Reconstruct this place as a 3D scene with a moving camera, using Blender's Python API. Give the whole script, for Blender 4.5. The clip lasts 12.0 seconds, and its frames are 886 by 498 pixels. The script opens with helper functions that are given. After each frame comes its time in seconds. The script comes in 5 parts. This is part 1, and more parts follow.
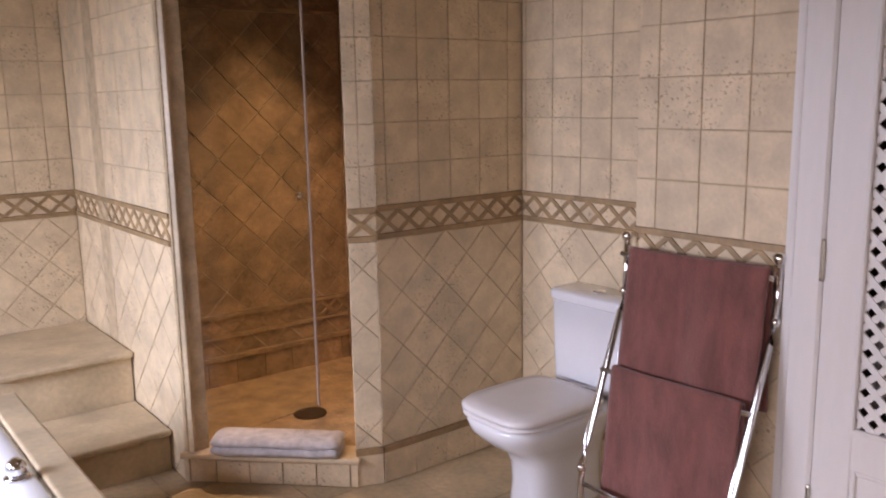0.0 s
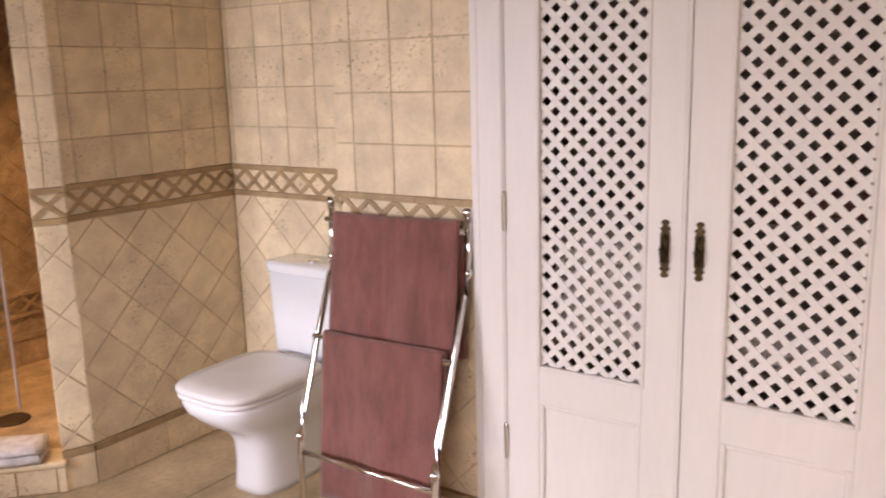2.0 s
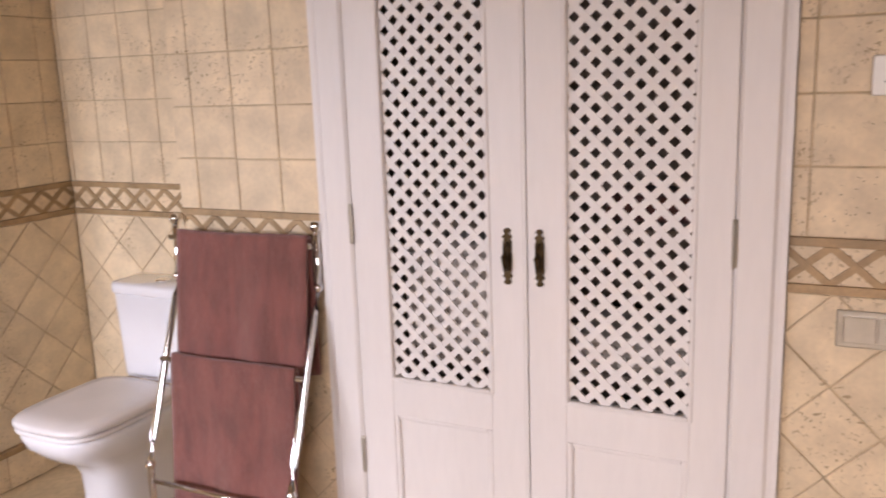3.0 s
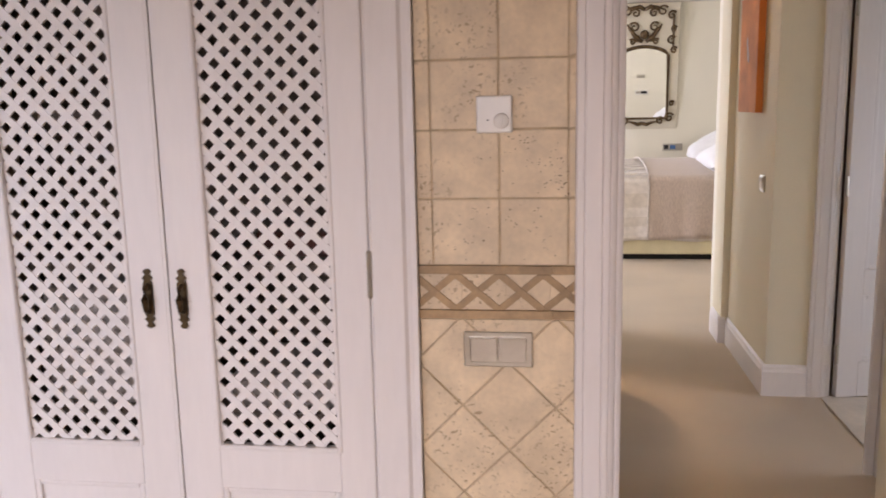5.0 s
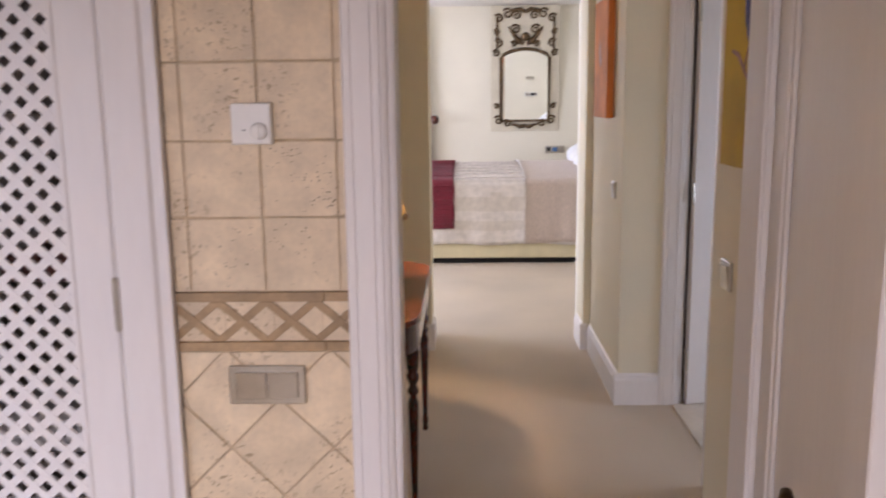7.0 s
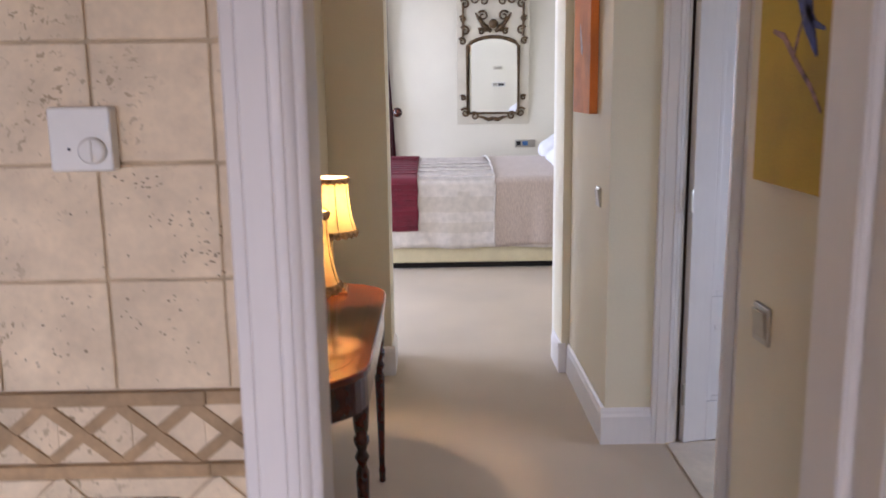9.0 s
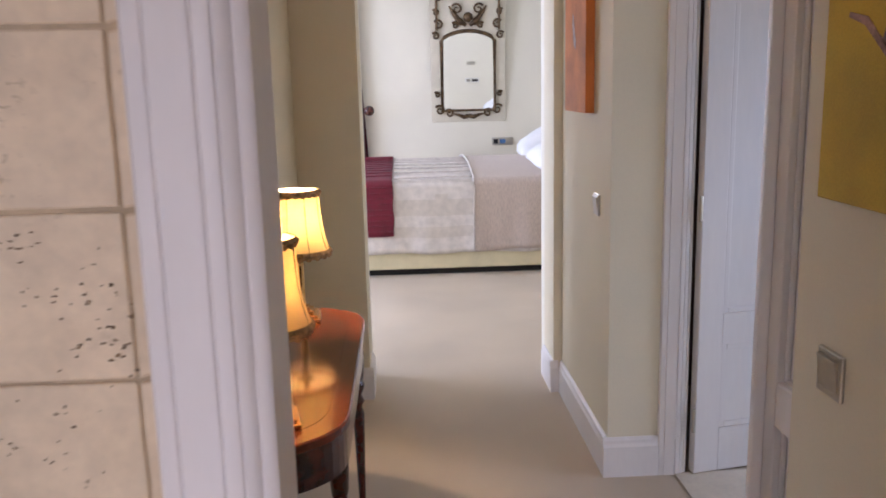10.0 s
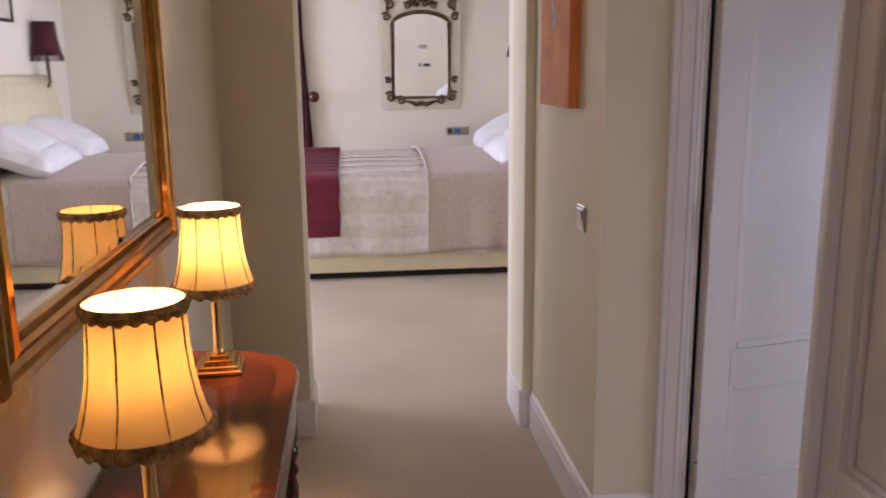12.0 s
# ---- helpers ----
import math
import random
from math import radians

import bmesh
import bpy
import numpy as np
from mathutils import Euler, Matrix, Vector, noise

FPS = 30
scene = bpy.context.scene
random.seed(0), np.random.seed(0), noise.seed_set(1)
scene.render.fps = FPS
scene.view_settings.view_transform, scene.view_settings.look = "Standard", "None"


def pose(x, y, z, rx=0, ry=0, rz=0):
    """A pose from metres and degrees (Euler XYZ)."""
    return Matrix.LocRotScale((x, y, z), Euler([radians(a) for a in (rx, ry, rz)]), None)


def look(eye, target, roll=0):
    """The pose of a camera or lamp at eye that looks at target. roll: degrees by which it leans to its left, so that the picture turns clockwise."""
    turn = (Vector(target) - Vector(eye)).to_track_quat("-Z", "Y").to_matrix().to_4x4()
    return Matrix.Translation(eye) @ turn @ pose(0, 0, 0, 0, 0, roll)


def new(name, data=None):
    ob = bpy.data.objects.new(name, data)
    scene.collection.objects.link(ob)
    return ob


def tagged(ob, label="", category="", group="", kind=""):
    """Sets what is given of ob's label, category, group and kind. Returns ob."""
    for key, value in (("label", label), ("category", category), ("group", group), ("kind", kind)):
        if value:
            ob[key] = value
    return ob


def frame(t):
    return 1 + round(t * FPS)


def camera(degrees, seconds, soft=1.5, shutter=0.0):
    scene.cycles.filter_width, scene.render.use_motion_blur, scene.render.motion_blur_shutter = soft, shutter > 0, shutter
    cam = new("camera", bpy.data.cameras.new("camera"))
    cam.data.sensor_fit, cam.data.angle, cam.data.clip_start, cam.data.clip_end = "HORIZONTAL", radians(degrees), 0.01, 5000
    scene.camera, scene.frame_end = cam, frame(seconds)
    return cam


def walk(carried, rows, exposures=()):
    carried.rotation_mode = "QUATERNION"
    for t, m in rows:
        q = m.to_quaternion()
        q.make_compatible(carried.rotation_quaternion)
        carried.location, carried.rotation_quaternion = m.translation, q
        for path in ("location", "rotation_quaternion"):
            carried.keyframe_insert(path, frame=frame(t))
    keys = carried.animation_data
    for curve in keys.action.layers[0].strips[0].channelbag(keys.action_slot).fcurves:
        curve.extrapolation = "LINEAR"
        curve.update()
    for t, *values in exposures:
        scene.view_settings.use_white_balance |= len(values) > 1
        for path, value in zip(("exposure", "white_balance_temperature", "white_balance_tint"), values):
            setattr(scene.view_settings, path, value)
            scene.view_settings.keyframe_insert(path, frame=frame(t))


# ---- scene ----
cam = camera(55.8, 12.0, soft=1.7, shutter=0.5)
PATH = [
    (0, (-0.007, 0.016, 1.473), (1.209, 1.563, 1.119), -1.0),
    (0.5, (0.017, -0.002, 1.44), (1.292, 1.486, 1.04), -0.8),
    (1, (0.051, -0.025, 1.411), (1.421, 1.368, 0.982), -0.7),
    (1.5, (0.104, -0.063, 1.408), (1.6, 1.194, 0.976), -1.2),
    (2, (0.1, -0.08, 1.415), (1.711, 1.035, 1.01), -1.5),
    (2.5, (0.13, -0.112, 1.426), (1.811, 0.886, 1.006), -2.2),
    (3, (0.149, -0.142, 1.431), (1.908, 0.72, 1.029), -2.0),
    (3.2, (0.158, -0.151, 1.432), (1.944, 0.656, 1.036), -2.0),
    (4.8, (0.223, -0.317, 1.424), (2.172, -0.024, 1.083), -0.9),
    (5, (0.223, -0.348, 1.43), (2.175, -0.079, 1.088), -1.2),
    (5.5, (0.256, -0.452, 1.434), (2.213, -0.216, 1.092), -0.6),
    (6, (0.297, -0.541, 1.437), (2.257, -0.337, 1.097), -0.5),
    (6.5, (0.34, -0.593, 1.439), (2.304, -0.442, 1.089), -1.2),
    (7, (0.433, -0.625, 1.443), (2.402, -0.572, 1.096), -0.7),
    (7.2, (0.487, -0.633, 1.442), (2.459, -0.635, 1.109), -0.7),
    (8.8, (0.947, -0.697, 1.435), (2.91, -0.707, 1.053), -0.1),
    (9, (1.004, -0.649, 1.458), (2.969, -0.672, 1.087), -0.8),
    (9.5, (1.169, -0.581, 1.468), (3.132, -0.63, 1.091), -2.2),
    (10, (1.362, -0.614, 1.469), (3.323, -0.703, 1.087), -1.4),
    (10.5, (1.516, -0.623, 1.467), (3.47, -0.739, 1.057), 0.0),
    (11, (1.696, -0.588, 1.477), (3.648, -0.784, 1.09), -0.7),
    (11.5, (1.823, -0.598, 1.48), (3.762, -0.875, 1.075), -1.2),
    (12, (1.928, -0.627, 1.481), (3.872, -0.836, 1.061), -0.6),
]
walk(cam, [(t, look(eye, target, roll)) for t, eye, target, roll in PATH], [(0, -0.55, 6250, 30), (1, -0.12, 6600, 28), (2, -0.02, 6850, 27), (3.5, -0.06, 6600, 27), (5.5, -0.17, 6350, 27), (7, -0.1, 5950, 28), (9.0, -0.08, 5480, 26), (10.5, -0.07, 5530, 27), (11.5, 0.0, 5780, 30), (12, -0.5, 5980, 35)])

# ---- world and lights ----
world = bpy.data.worlds.new("sky")
world.use_nodes = True
scene.world = world
sky = world.node_tree.nodes.new("ShaderNodeTexSky")
sky.sky_type, sky.sun_disc = "NISHITA", False
sky.sun_elevation, sky.sun_rotation = radians(75), radians(0)
world.node_tree.links.new(sky.outputs[0], world.node_tree.nodes["Background"].inputs[0])
world.node_tree.nodes["Background"].inputs[1].default_value = 0.12


def lamp(name, kind, m, power, colour, **settings):
    data = bpy.data.lights.new(name, kind)
    data.energy, data.color = power, colour
    if "size" in settings:
        data.shape, data.size, data.size_y = "RECTANGLE", settings["size"], settings["size_y"]
    if "radius" in settings:
        data.shadow_soft_size = settings["radius"]
    if "spread" in settings:
        data.spread = radians(settings["spread"])
    if "cone" in settings:
        data.spot_size, data.spot_blend = radians(settings["cone"]), 1.0
    ob = new(name, data)
    ob.matrix_world = m
    return ob


sun = bpy.data.lights.new("sun", "SUN")
sun.energy, sun.angle, sun.color = 2.0, radians(0.5), (1.0, 0.95, 0.88)
new("sun", sun).matrix_world = look((0, 0, 9), (0.3, -2.4, 0.0))
DAY = (0.86, 0.93, 1.0)
WARM = (1.0, 0.72, 0.42)
# daylight in the openings of the windows
lamp("bath_window_light", "AREA", look((-1.6, 2.7, 1.35), (0.6, 2.85, -0.2)), 74, (0.80, 0.90, 1.0), size=1.4, size_y=1.0, spread=112)
lamp("bath_window_light", "AREA", look((-1.6, -0.2, 1.4), (0.6, -0.1, -0.2)), 32, (1.0, 0.965, 0.94), size=1.6, size_y=1.1, spread=116)
lamp("bedroom_window_light", "AREA", look((7.2, 3.86, 1.35), (7.2, 0, 0.5)), 165, DAY, size=2.4, size_y=2.0)
lamp("bedroom_window_light", "AREA", look((10.15, 1.1, 1.3), (5.3, 1.1, 0.9)), 75, DAY, size=1.4, size_y=1.8)
lamp("lobby_window_light", "AREA", look((3.6, -3.52, 1.0), (3.85, -1.2, -0.3)), 20, (0.76, 0.87, 1.0), size=0.9, size_y=0.8)
# lit ceiling spots; the bath and passage ones are unseen, added as fill
lamp("bath_fill_spot", "SPOT", look((0.7, 1.3, 2.44), (0.95, 1.6, 0)), 20, (1.0, 0.84, 0.64), radius=0.14, cone=86)
lamp("bath_fill_spot", "SPOT", look((0.7, -0.5, 2.44), (0.9, -0.5, 0)), 10, (1.0, 0.78, 0.54), radius=0.05, cone=124)
lamp("shower_spot_light", "SPOT", look((1.85, 3.35, 2.44), (1.85, 3.4, 0)), 215, (1.0, 0.68, 0.34), radius=0.05, cone=66)
lamp("passage_fill_spot", "SPOT", look((3.45, -0.85, 2.44), (3.45, -0.85, 0)), 5, (1.0, 0.93, 0.84), radius=0.05, cone=96)

# ---- materials ----


def material(name, colour, rough=0.5, metal=0.0, vary=0.12, scale=8.0, grain=60.0, bump=0.1, depth=0.002, island=0.0, stretch=(1, 1, 1), coat=0.0, second=None, sheen=0.0, pits=0.0, coords="Object"):
    m = bpy.data.materials.new(name)
    m.use_nodes = True
    n, l = m.node_tree.nodes, m.node_tree.links
    b = n["Principled BSDF"]
    b.inputs["Roughness"].default_value, b.inputs["Metallic"].default_value = rough, metal
    b.inputs["Coat Roughness"].default_value = 0.03
    b.inputs["Coat Weight"].default_value, b.inputs["Sheen Weight"].default_value = coat, sheen
    tc = n.new("ShaderNodeTexCoord")
    mp = n.new("ShaderNodeMapping")
    mp.inputs["Scale"].default_value = stretch
    if coords == "World":
        geo = n.new("ShaderNodeNewGeometry")
        l.new(geo.outputs["Position"], mp.inputs[0])
    else:
        l.new(tc.outputs[coords], mp.inputs[0])
    big, fine = n.new("ShaderNodeTexNoise"), n.new("ShaderNodeTexNoise")
    big.inputs["Scale"].default_value, big.inputs["Detail"].default_value = scale, 5
    fine.inputs["Scale"].default_value, fine.inputs["Detail"].default_value = grain, 4
    l.new(mp.outputs[0], big.inputs["Vector"])
    l.new(mp.outputs[0], fine.inputs["Vector"])
    ramp = n.new("ShaderNodeValToRGB")
    dark = [c * (1 - vary * 2.2) for c in colour] if second is None else list(second)
    ramp.color_ramp.elements[0].position, ramp.color_ramp.elements[1].position = 0.32, 0.68
    ramp.color_ramp.elements[0].color = (*dark, 1)
    ramp.color_ramp.elements[1].color = (*[min(1, c * (1 + vary * 0.5)) for c in colour], 1)
    l.new(big.outputs["Fac"], ramp.inputs[0])
    mix = n.new("ShaderNodeMix")
    mix.data_type, mix.blend_type = "RGBA", "MULTIPLY"
    mix.inputs["Factor"].default_value = min(1, vary * 2.5)
    l.new(ramp.outputs[0], mix.inputs["A"])
    l.new(fine.outputs["Fac"], mix.inputs["B"])
    out = mix.outputs["Result"]
    bright = n.new("ShaderNodeHueSaturation")
    bright.inputs["Value"].default_value = 1 + min(1, vary * 2.5) * 0.45
    l.new(out, bright.inputs["Color"])
    out = bright.outputs[0]
    if island:
        info, span, hsv = n.new("ShaderNodeObjectInfo"), n.new("ShaderNodeMapRange"), n.new("ShaderNodeHueSaturation")
        span.inputs["To Min"].default_value, span.inputs["To Max"].default_value = 1 - island, 1 + island * 0.6
        l.new(info.outputs["Random"], span.inputs["Value"])
        l.new(span.outputs[0], hsv.inputs["Value"])
        l.new(out, hsv.inputs["Color"])
        out = hsv.outputs[0]
    bm_in = fine.outputs["Fac"]
    if pits:
        v, r = n.new("ShaderNodeTexNoise"), n.new("ShaderNodeValToRGB")
        v.inputs["Scale"].default_value, v.inputs["Detail"].default_value, v.inputs["Distortion"].default_value = 105, 2, 0.5
        l.new(mp.outputs[0], v.inputs["Vector"])
        r.color_ramp.elements[0].position, r.color_ramp.elements[1].position = 0.335, 0.39
        r.color_ramp.elements[0].color = (1 - pits, 1 - pits * 1.12, 1 - pits * 1.28, 1)
        where, r2, mx = n.new("ShaderNodeTexNoise"), n.new("ShaderNodeValToRGB"), n.new("ShaderNodeMix")
        where.inputs["Scale"].default_value = 4.5
        l.new(mp.outputs[0], where.inputs["Vector"])
        r2.color_ramp.elements[0].position, r2.color_ramp.elements[1].position = 0.47, 0.60
        l.new(where.outputs["Fac"], r2.inputs[0])
        l.new(v.outputs["Fac"], r.inputs[0])
        mx.data_type, mx.blend_type = "RGBA", "MULTIPLY"
        l.new(r2.outputs[0], mx.inputs["Factor"])
        l.new(out, mx.inputs["A"])
        l.new(r.outputs[0], mx.inputs["B"])
        out = mx.outputs["Result"]
        add = n.new("ShaderNodeMath")
        add.operation = "MULTIPLY"
        l.new(fine.outputs["Fac"], add.inputs[0])
        l.new(r.outputs[0], add.inputs[1])
        bm_in = add.outputs[0]
    l.new(out, b.inputs["Base Color"])
    if bump:
        bp = n.new("ShaderNodeBump")
        bp.inputs["Strength"].default_value, bp.inputs["Distance"].default_value = bump, depth
        l.new(bm_in, bp.inputs["Height"])
        l.new(bp.outputs[0], b.inputs["Normal"])
    rr = n.new("ShaderNodeMapRange")
    rr.inputs["To Min"].default_value, rr.inputs["To Max"].default_value = max(0.02, rough * 0.8), min(1, rough * 1.2)
    l.new(big.outputs["Fac"], rr.inputs["Value"])
    l.new(rr.outputs[0], b.inputs["Roughness"])
    return m


def glowing(name, colour, strength):
    m = bpy.data.materials.new(name)
    m.use_nodes = True
    b = m.node_tree.nodes["Principled BSDF"]
    b.inputs["Base Color"].default_value = (*colour, 1)
    b.inputs["Emission Color"].default_value, b.inputs["Emission Strength"].default_value = (*colour, 1), strength
    return m


stone = material("travertine", (0.80, 0.645, 0.43), 0.5, vary=0.085, scale=11, grain=75, bump=0.25, depth=0.0018, island=0.07, pits=0.45, coords="World")
stone_shower = material("honey_travertine", (0.48, 0.32, 0.17), 0.5, vary=0.22, scale=9, grain=60, bump=0.2, island=0.16, pits=0.4, coords="World")
stone_trim = material("brown_stone_trim", (0.45, 0.30, 0.15), 0.5, vary=0.16, scale=14, grain=80, bump=0.25, island=0.1, coords="World")
stone_step = material("cream_marble", (0.68, 0.54, 0.35), 0.35, vary=0.14, scale=5, grain=50, bump=0.05, coords="World")
stone_floor = material("polished_floor_stone", (0.64, 0.49, 0.30), 0.3, vary=0.18, scale=4, grain=40, bump=0.05, island=0.08, coords="World")
stone_lobby = material("pale_lobby_stone", (0.72, 0.64, 0.52), 0.45, vary=0.08, scale=4, grain=50, bump=0.05, coords="World")
grout = material("tile_grout", (0.64, 0.50, 0.32), 0.9, vary=0.12, scale=20, grain=120, bump=0.3, coords="World")
plaster = material("cream_wall_paint", (0.765, 0.695, 0.515), 0.75, vary=0.03, scale=1.5, grain=140, bump=0.12, depth=0.0008, coords="World")
plaster_bed = material("pale_cream_wall_paint", (0.83, 0.79, 0.66), 0.75, vary=0.03, scale=1.5, grain=140, bump=0.12, depth=0.0008, coords="World")
ceiling_white = material("ceiling_paint", (0.8, 0.78, 0.74), 0.85, vary=0.03, scale=2, grain=100, bump=0.1, coords="World")
# brown of the unseen ceiling is picked to dim and warm bounced light
ceiling_dim = material("bounce_dimming_ceiling", (0.44, 0.31, 0.19), 0.6, vary=0.12, scale=3, grain=50, bump=0.1, stretch=(6, 1, 6), coords="World")
white = material("white_satin_paint", (0.81, 0.77, 0.735), 0.42, vary=0.03, scale=3, grain=60, bump=0.06, depth=0.0008, stretch=(1, 1, 0.2))
carpet = material("beige_carpet", (0.58, 0.465, 0.32), 0.95, vary=0.06, scale=1.6, grain=420, bump=0.7, depth=0.004, sheen=0.25, coords="World")
# darkened tone puts the shade inside cupboard and closet into the colour
inside_shadow = material("interior_shadow_tone", (0.28, 0.22, 0.18), 0.8, vary=0.1, coords="World")
bronze = material("aged_bronze", (0.10, 0.065, 0.03), 0.42, metal=0.9, vary=0.25, scale=40, bump=0.2)
chrome = material("chrome", (0.82, 0.82, 0.84), 0.13, metal=1.0, vary=0.02, bump=0.0)
steel = material("brushed_steel", (0.55, 0.52, 0.45), 0.3, metal=1.0, vary=0.05, bump=0.05)
brass = material("polished_brass", (0.80, 0.55, 0.22), 0.16, metal=1.0, vary=0.06, bump=0.03)
ceramic = material("white_glazed_ceramic", (0.80, 0.80, 0.82), 0.08, vary=0.01, bump=0.0, coat=0.5)
seat_white = material("white_toilet_seat", (0.80, 0.77, 0.76), 0.2, vary=0.01, bump=0.0)
plastic = material("white_plastic", (0.80, 0.78, 0.72), 0.35, vary=0.02, bump=0.02)
towel_red = material("dusky_rose_terry", (0.245, 0.088, 0.072), 0.95, vary=0.15, scale=26, grain=300, bump=0.9, depth=0.004, sheen=0.35, stretch=(1, 1, 0.3))
towel_white = material("pale_terry", (0.66, 0.60, 0.58), 0.95, vary=0.14, scale=26, grain=300, bump=0.9, depth=0.005, sheen=0.3)
mahogany = material("polished_mahogany", (0.085, 0.014, 0.004), 0.16, vary=0.2, scale=5, grain=60, bump=0.0, stretch=(1, 7, 7), coat=0.3, second=(0.022, 0.004, 0.0015))
mahogany_band = material("light_mahogany_banding", (0.14, 0.028, 0.007), 0.16, vary=0.15, scale=5, grain=60, bump=0.0, stretch=(7, 1, 7), coat=0.3)
gilt = material("gilded_wood", (0.56, 0.28, 0.06), 0.22, metal=1.0, vary=0.14, scale=18, grain=60, bump=0.15)
iron_gilt = material("dark_patinated_carving", (0.19, 0.12, 0.055), 0.45, metal=0.5, vary=0.3, scale=30, grain=90, bump=0.3)
mount = material("off_white_mount", (0.68, 0.63, 0.50), 0.7, vary=0.04, bump=0.1)
mirror_glass = material("mirror_silver", (0.92, 0.93, 0.92), 0.015, metal=1.0, vary=0.0, bump=0.0)
maroon = material("maroon_quilt", (0.20, 0.012, 0.03), 0.75, vary=0.15, scale=12, grain=160, bump=0.3, sheen=0.1)
burgundy = material("burgundy_velvet", (0.085, 0.008, 0.014), 0.9, vary=0.2, scale=10, bump=0.3, sheen=0.1)
linen_a = material("oatmeal_bedspread", (0.65, 0.585, 0.51), 0.9, vary=0.07, scale=20, grain=260, bump=0.5, sheen=0.2)
linen_b = material("light_bedspread_stripe", (0.72, 0.66, 0.60), 0.9, vary=0.07, scale=20, grain=260, bump=0.5, sheen=0.2)
knit = material("taupe_knit_throw", (0.58, 0.475, 0.40), 0.95, vary=0.09, scale=30, grain=240, bump=0.5, depth=0.004, stretch=(1, 4, 1), sheen=0.3)
pillow_white = material("white_cotton", (0.84, 0.84, 0.85), 0.8, vary=0.03, scale=8, grain=200, bump=0.2)
bed_cream = material("cream_bed_paint", (0.70, 0.62, 0.40), 0.4, vary=0.04, bump=0.05)
orange_paint = material("orange_canvas", (0.86, 0.37, 0.15), 0.8, vary=0.18, scale=4, grain=200, bump=0.3)
orange_side = material("orange_canvas_side", (0.72, 0.22, 0.045), 0.8, vary=0.1, scale=4, grain=200, bump=0.3)
yellow_paint = material("yellow_canvas", (0.60, 0.42, 0.045), 0.8, vary=0.12, scale=5, grain=200, bump=0.3)
blue_paint = material("blue_brushstroke", (0.07, 0.09, 0.30), 0.7, vary=0.3, scale=30, bump=0.2)
mauve_paint = material("mauve_brushstroke", (0.50, 0.30, 0.20), 0.7, vary=0.3, scale=30, bump=0.2)
pale_paint = material("pale_brushstroke", (0.75, 0.62, 0.55), 0.7, vary=0.2, scale=30, bump=0.2)
black = material("black_plastic", (0.02, 0.02, 0.02), 0.4, vary=0.1, bump=0.0)
blue_plastic = material("blue_plastic", (0.08, 0.2, 0.45), 0.4, vary=0.1, bump=0.0)
braid = material("gold_brown_braid", (0.60, 0.37, 0.15), 0.9, vary=0.3, scale=60, grain=200, bump=0.8, depth=0.003)
tub_white = material("white_acrylic_tub", (0.80, 0.81, 0.83), 0.12, vary=0.01, bump=0.0)
drain_dark = material("dark_drain_metal", (0.09, 0.06, 0.035), 0.45, metal=0.7, vary=0.2)
underbed_shadow = material("underbed_shadow_tone", (0.025, 0.022, 0.02), 0.9, vary=0.2, bump=0.1)
bulb = glowing("lit_bulb", (1.0, 0.74, 0.40), 80.0)
spot_lens = glowing("lit_spot", (1.0, 0.82, 0.58), 8.0)


def glass_material():
    m = bpy.data.materials.new("clear_glass")
    m.use_nodes = True
    b = m.node_tree.nodes["Principled BSDF"]
    b.inputs["Base Color"].default_value = (0.93, 0.96, 0.93, 1)
    b.inputs["Roughness"].default_value, b.inputs["Transmission Weight"].default_value, b.inputs["IOR"].default_value = 0.0, 1.0, 1.3
    return m


def shade_material():
    m = bpy.data.materials.new("cream_silk_shade")
    m.use_nodes = True
    n, l = m.node_tree.nodes, m.node_tree.links
    b = n["Principled BSDF"]
    b.inputs["Base Color"].default_value, b.inputs["Roughness"].default_value = (0.88, 0.62, 0.27, 1), 0.8
    t, mx, wave = n.new("ShaderNodeBsdfTranslucent"), n.new("ShaderNodeMixShader"), n.new("ShaderNodeTexNoise")
    t.inputs["Color"].default_value = (1.0, 0.62, 0.16, 1)
    mx.inputs[0].default_value = 0.06
    wave.inputs["Scale"].default_value = 240
    bp = n.new("ShaderNodeBump")
    bp.inputs["Strength"].default_value = 0.3
    l.new(wave.outputs["Fac"], bp.inputs["Height"])
    l.new(bp.outputs[0], b.inputs["Normal"])
    b.inputs["Specular IOR Level"].default_value = 0.1
    l.new(b.outputs[0], mx.inputs[1])
    l.new(t.outputs[0], mx.inputs[2])
    l.new(mx.outputs[0], n["Material Output"].inputs[0])
    return m


glass = glass_material()
shade_silk = shade_material()

# ---- mesh helpers ----


def mesh_of(name, bm, mat, smooth=False):
    me = bpy.data.meshes.new(name)
    bmesh.ops.recalc_face_normals(bm, faces=bm.faces)
    bm.to_mesh(me)
    bm.free()
    for m in (mat if isinstance(mat, (list, tuple)) else [mat]):
        me.materials.append(m)
    if smooth:
        for p in me.polygons:
            p.use_smooth = True
    return me


def part(name, bm, mat, parent=None, label="", smooth=False):
    ob = new(name, mesh_of(name, bm, mat, smooth))
    if parent is not None:
        ob.parent = parent
    if label:
        ob["label"] = label
    return ob


def thing(name, label, category, m=None, group=""):
    ob = new(name)
    if m is not None:
        ob.matrix_world = m
    return tagged(ob, label, category, group)


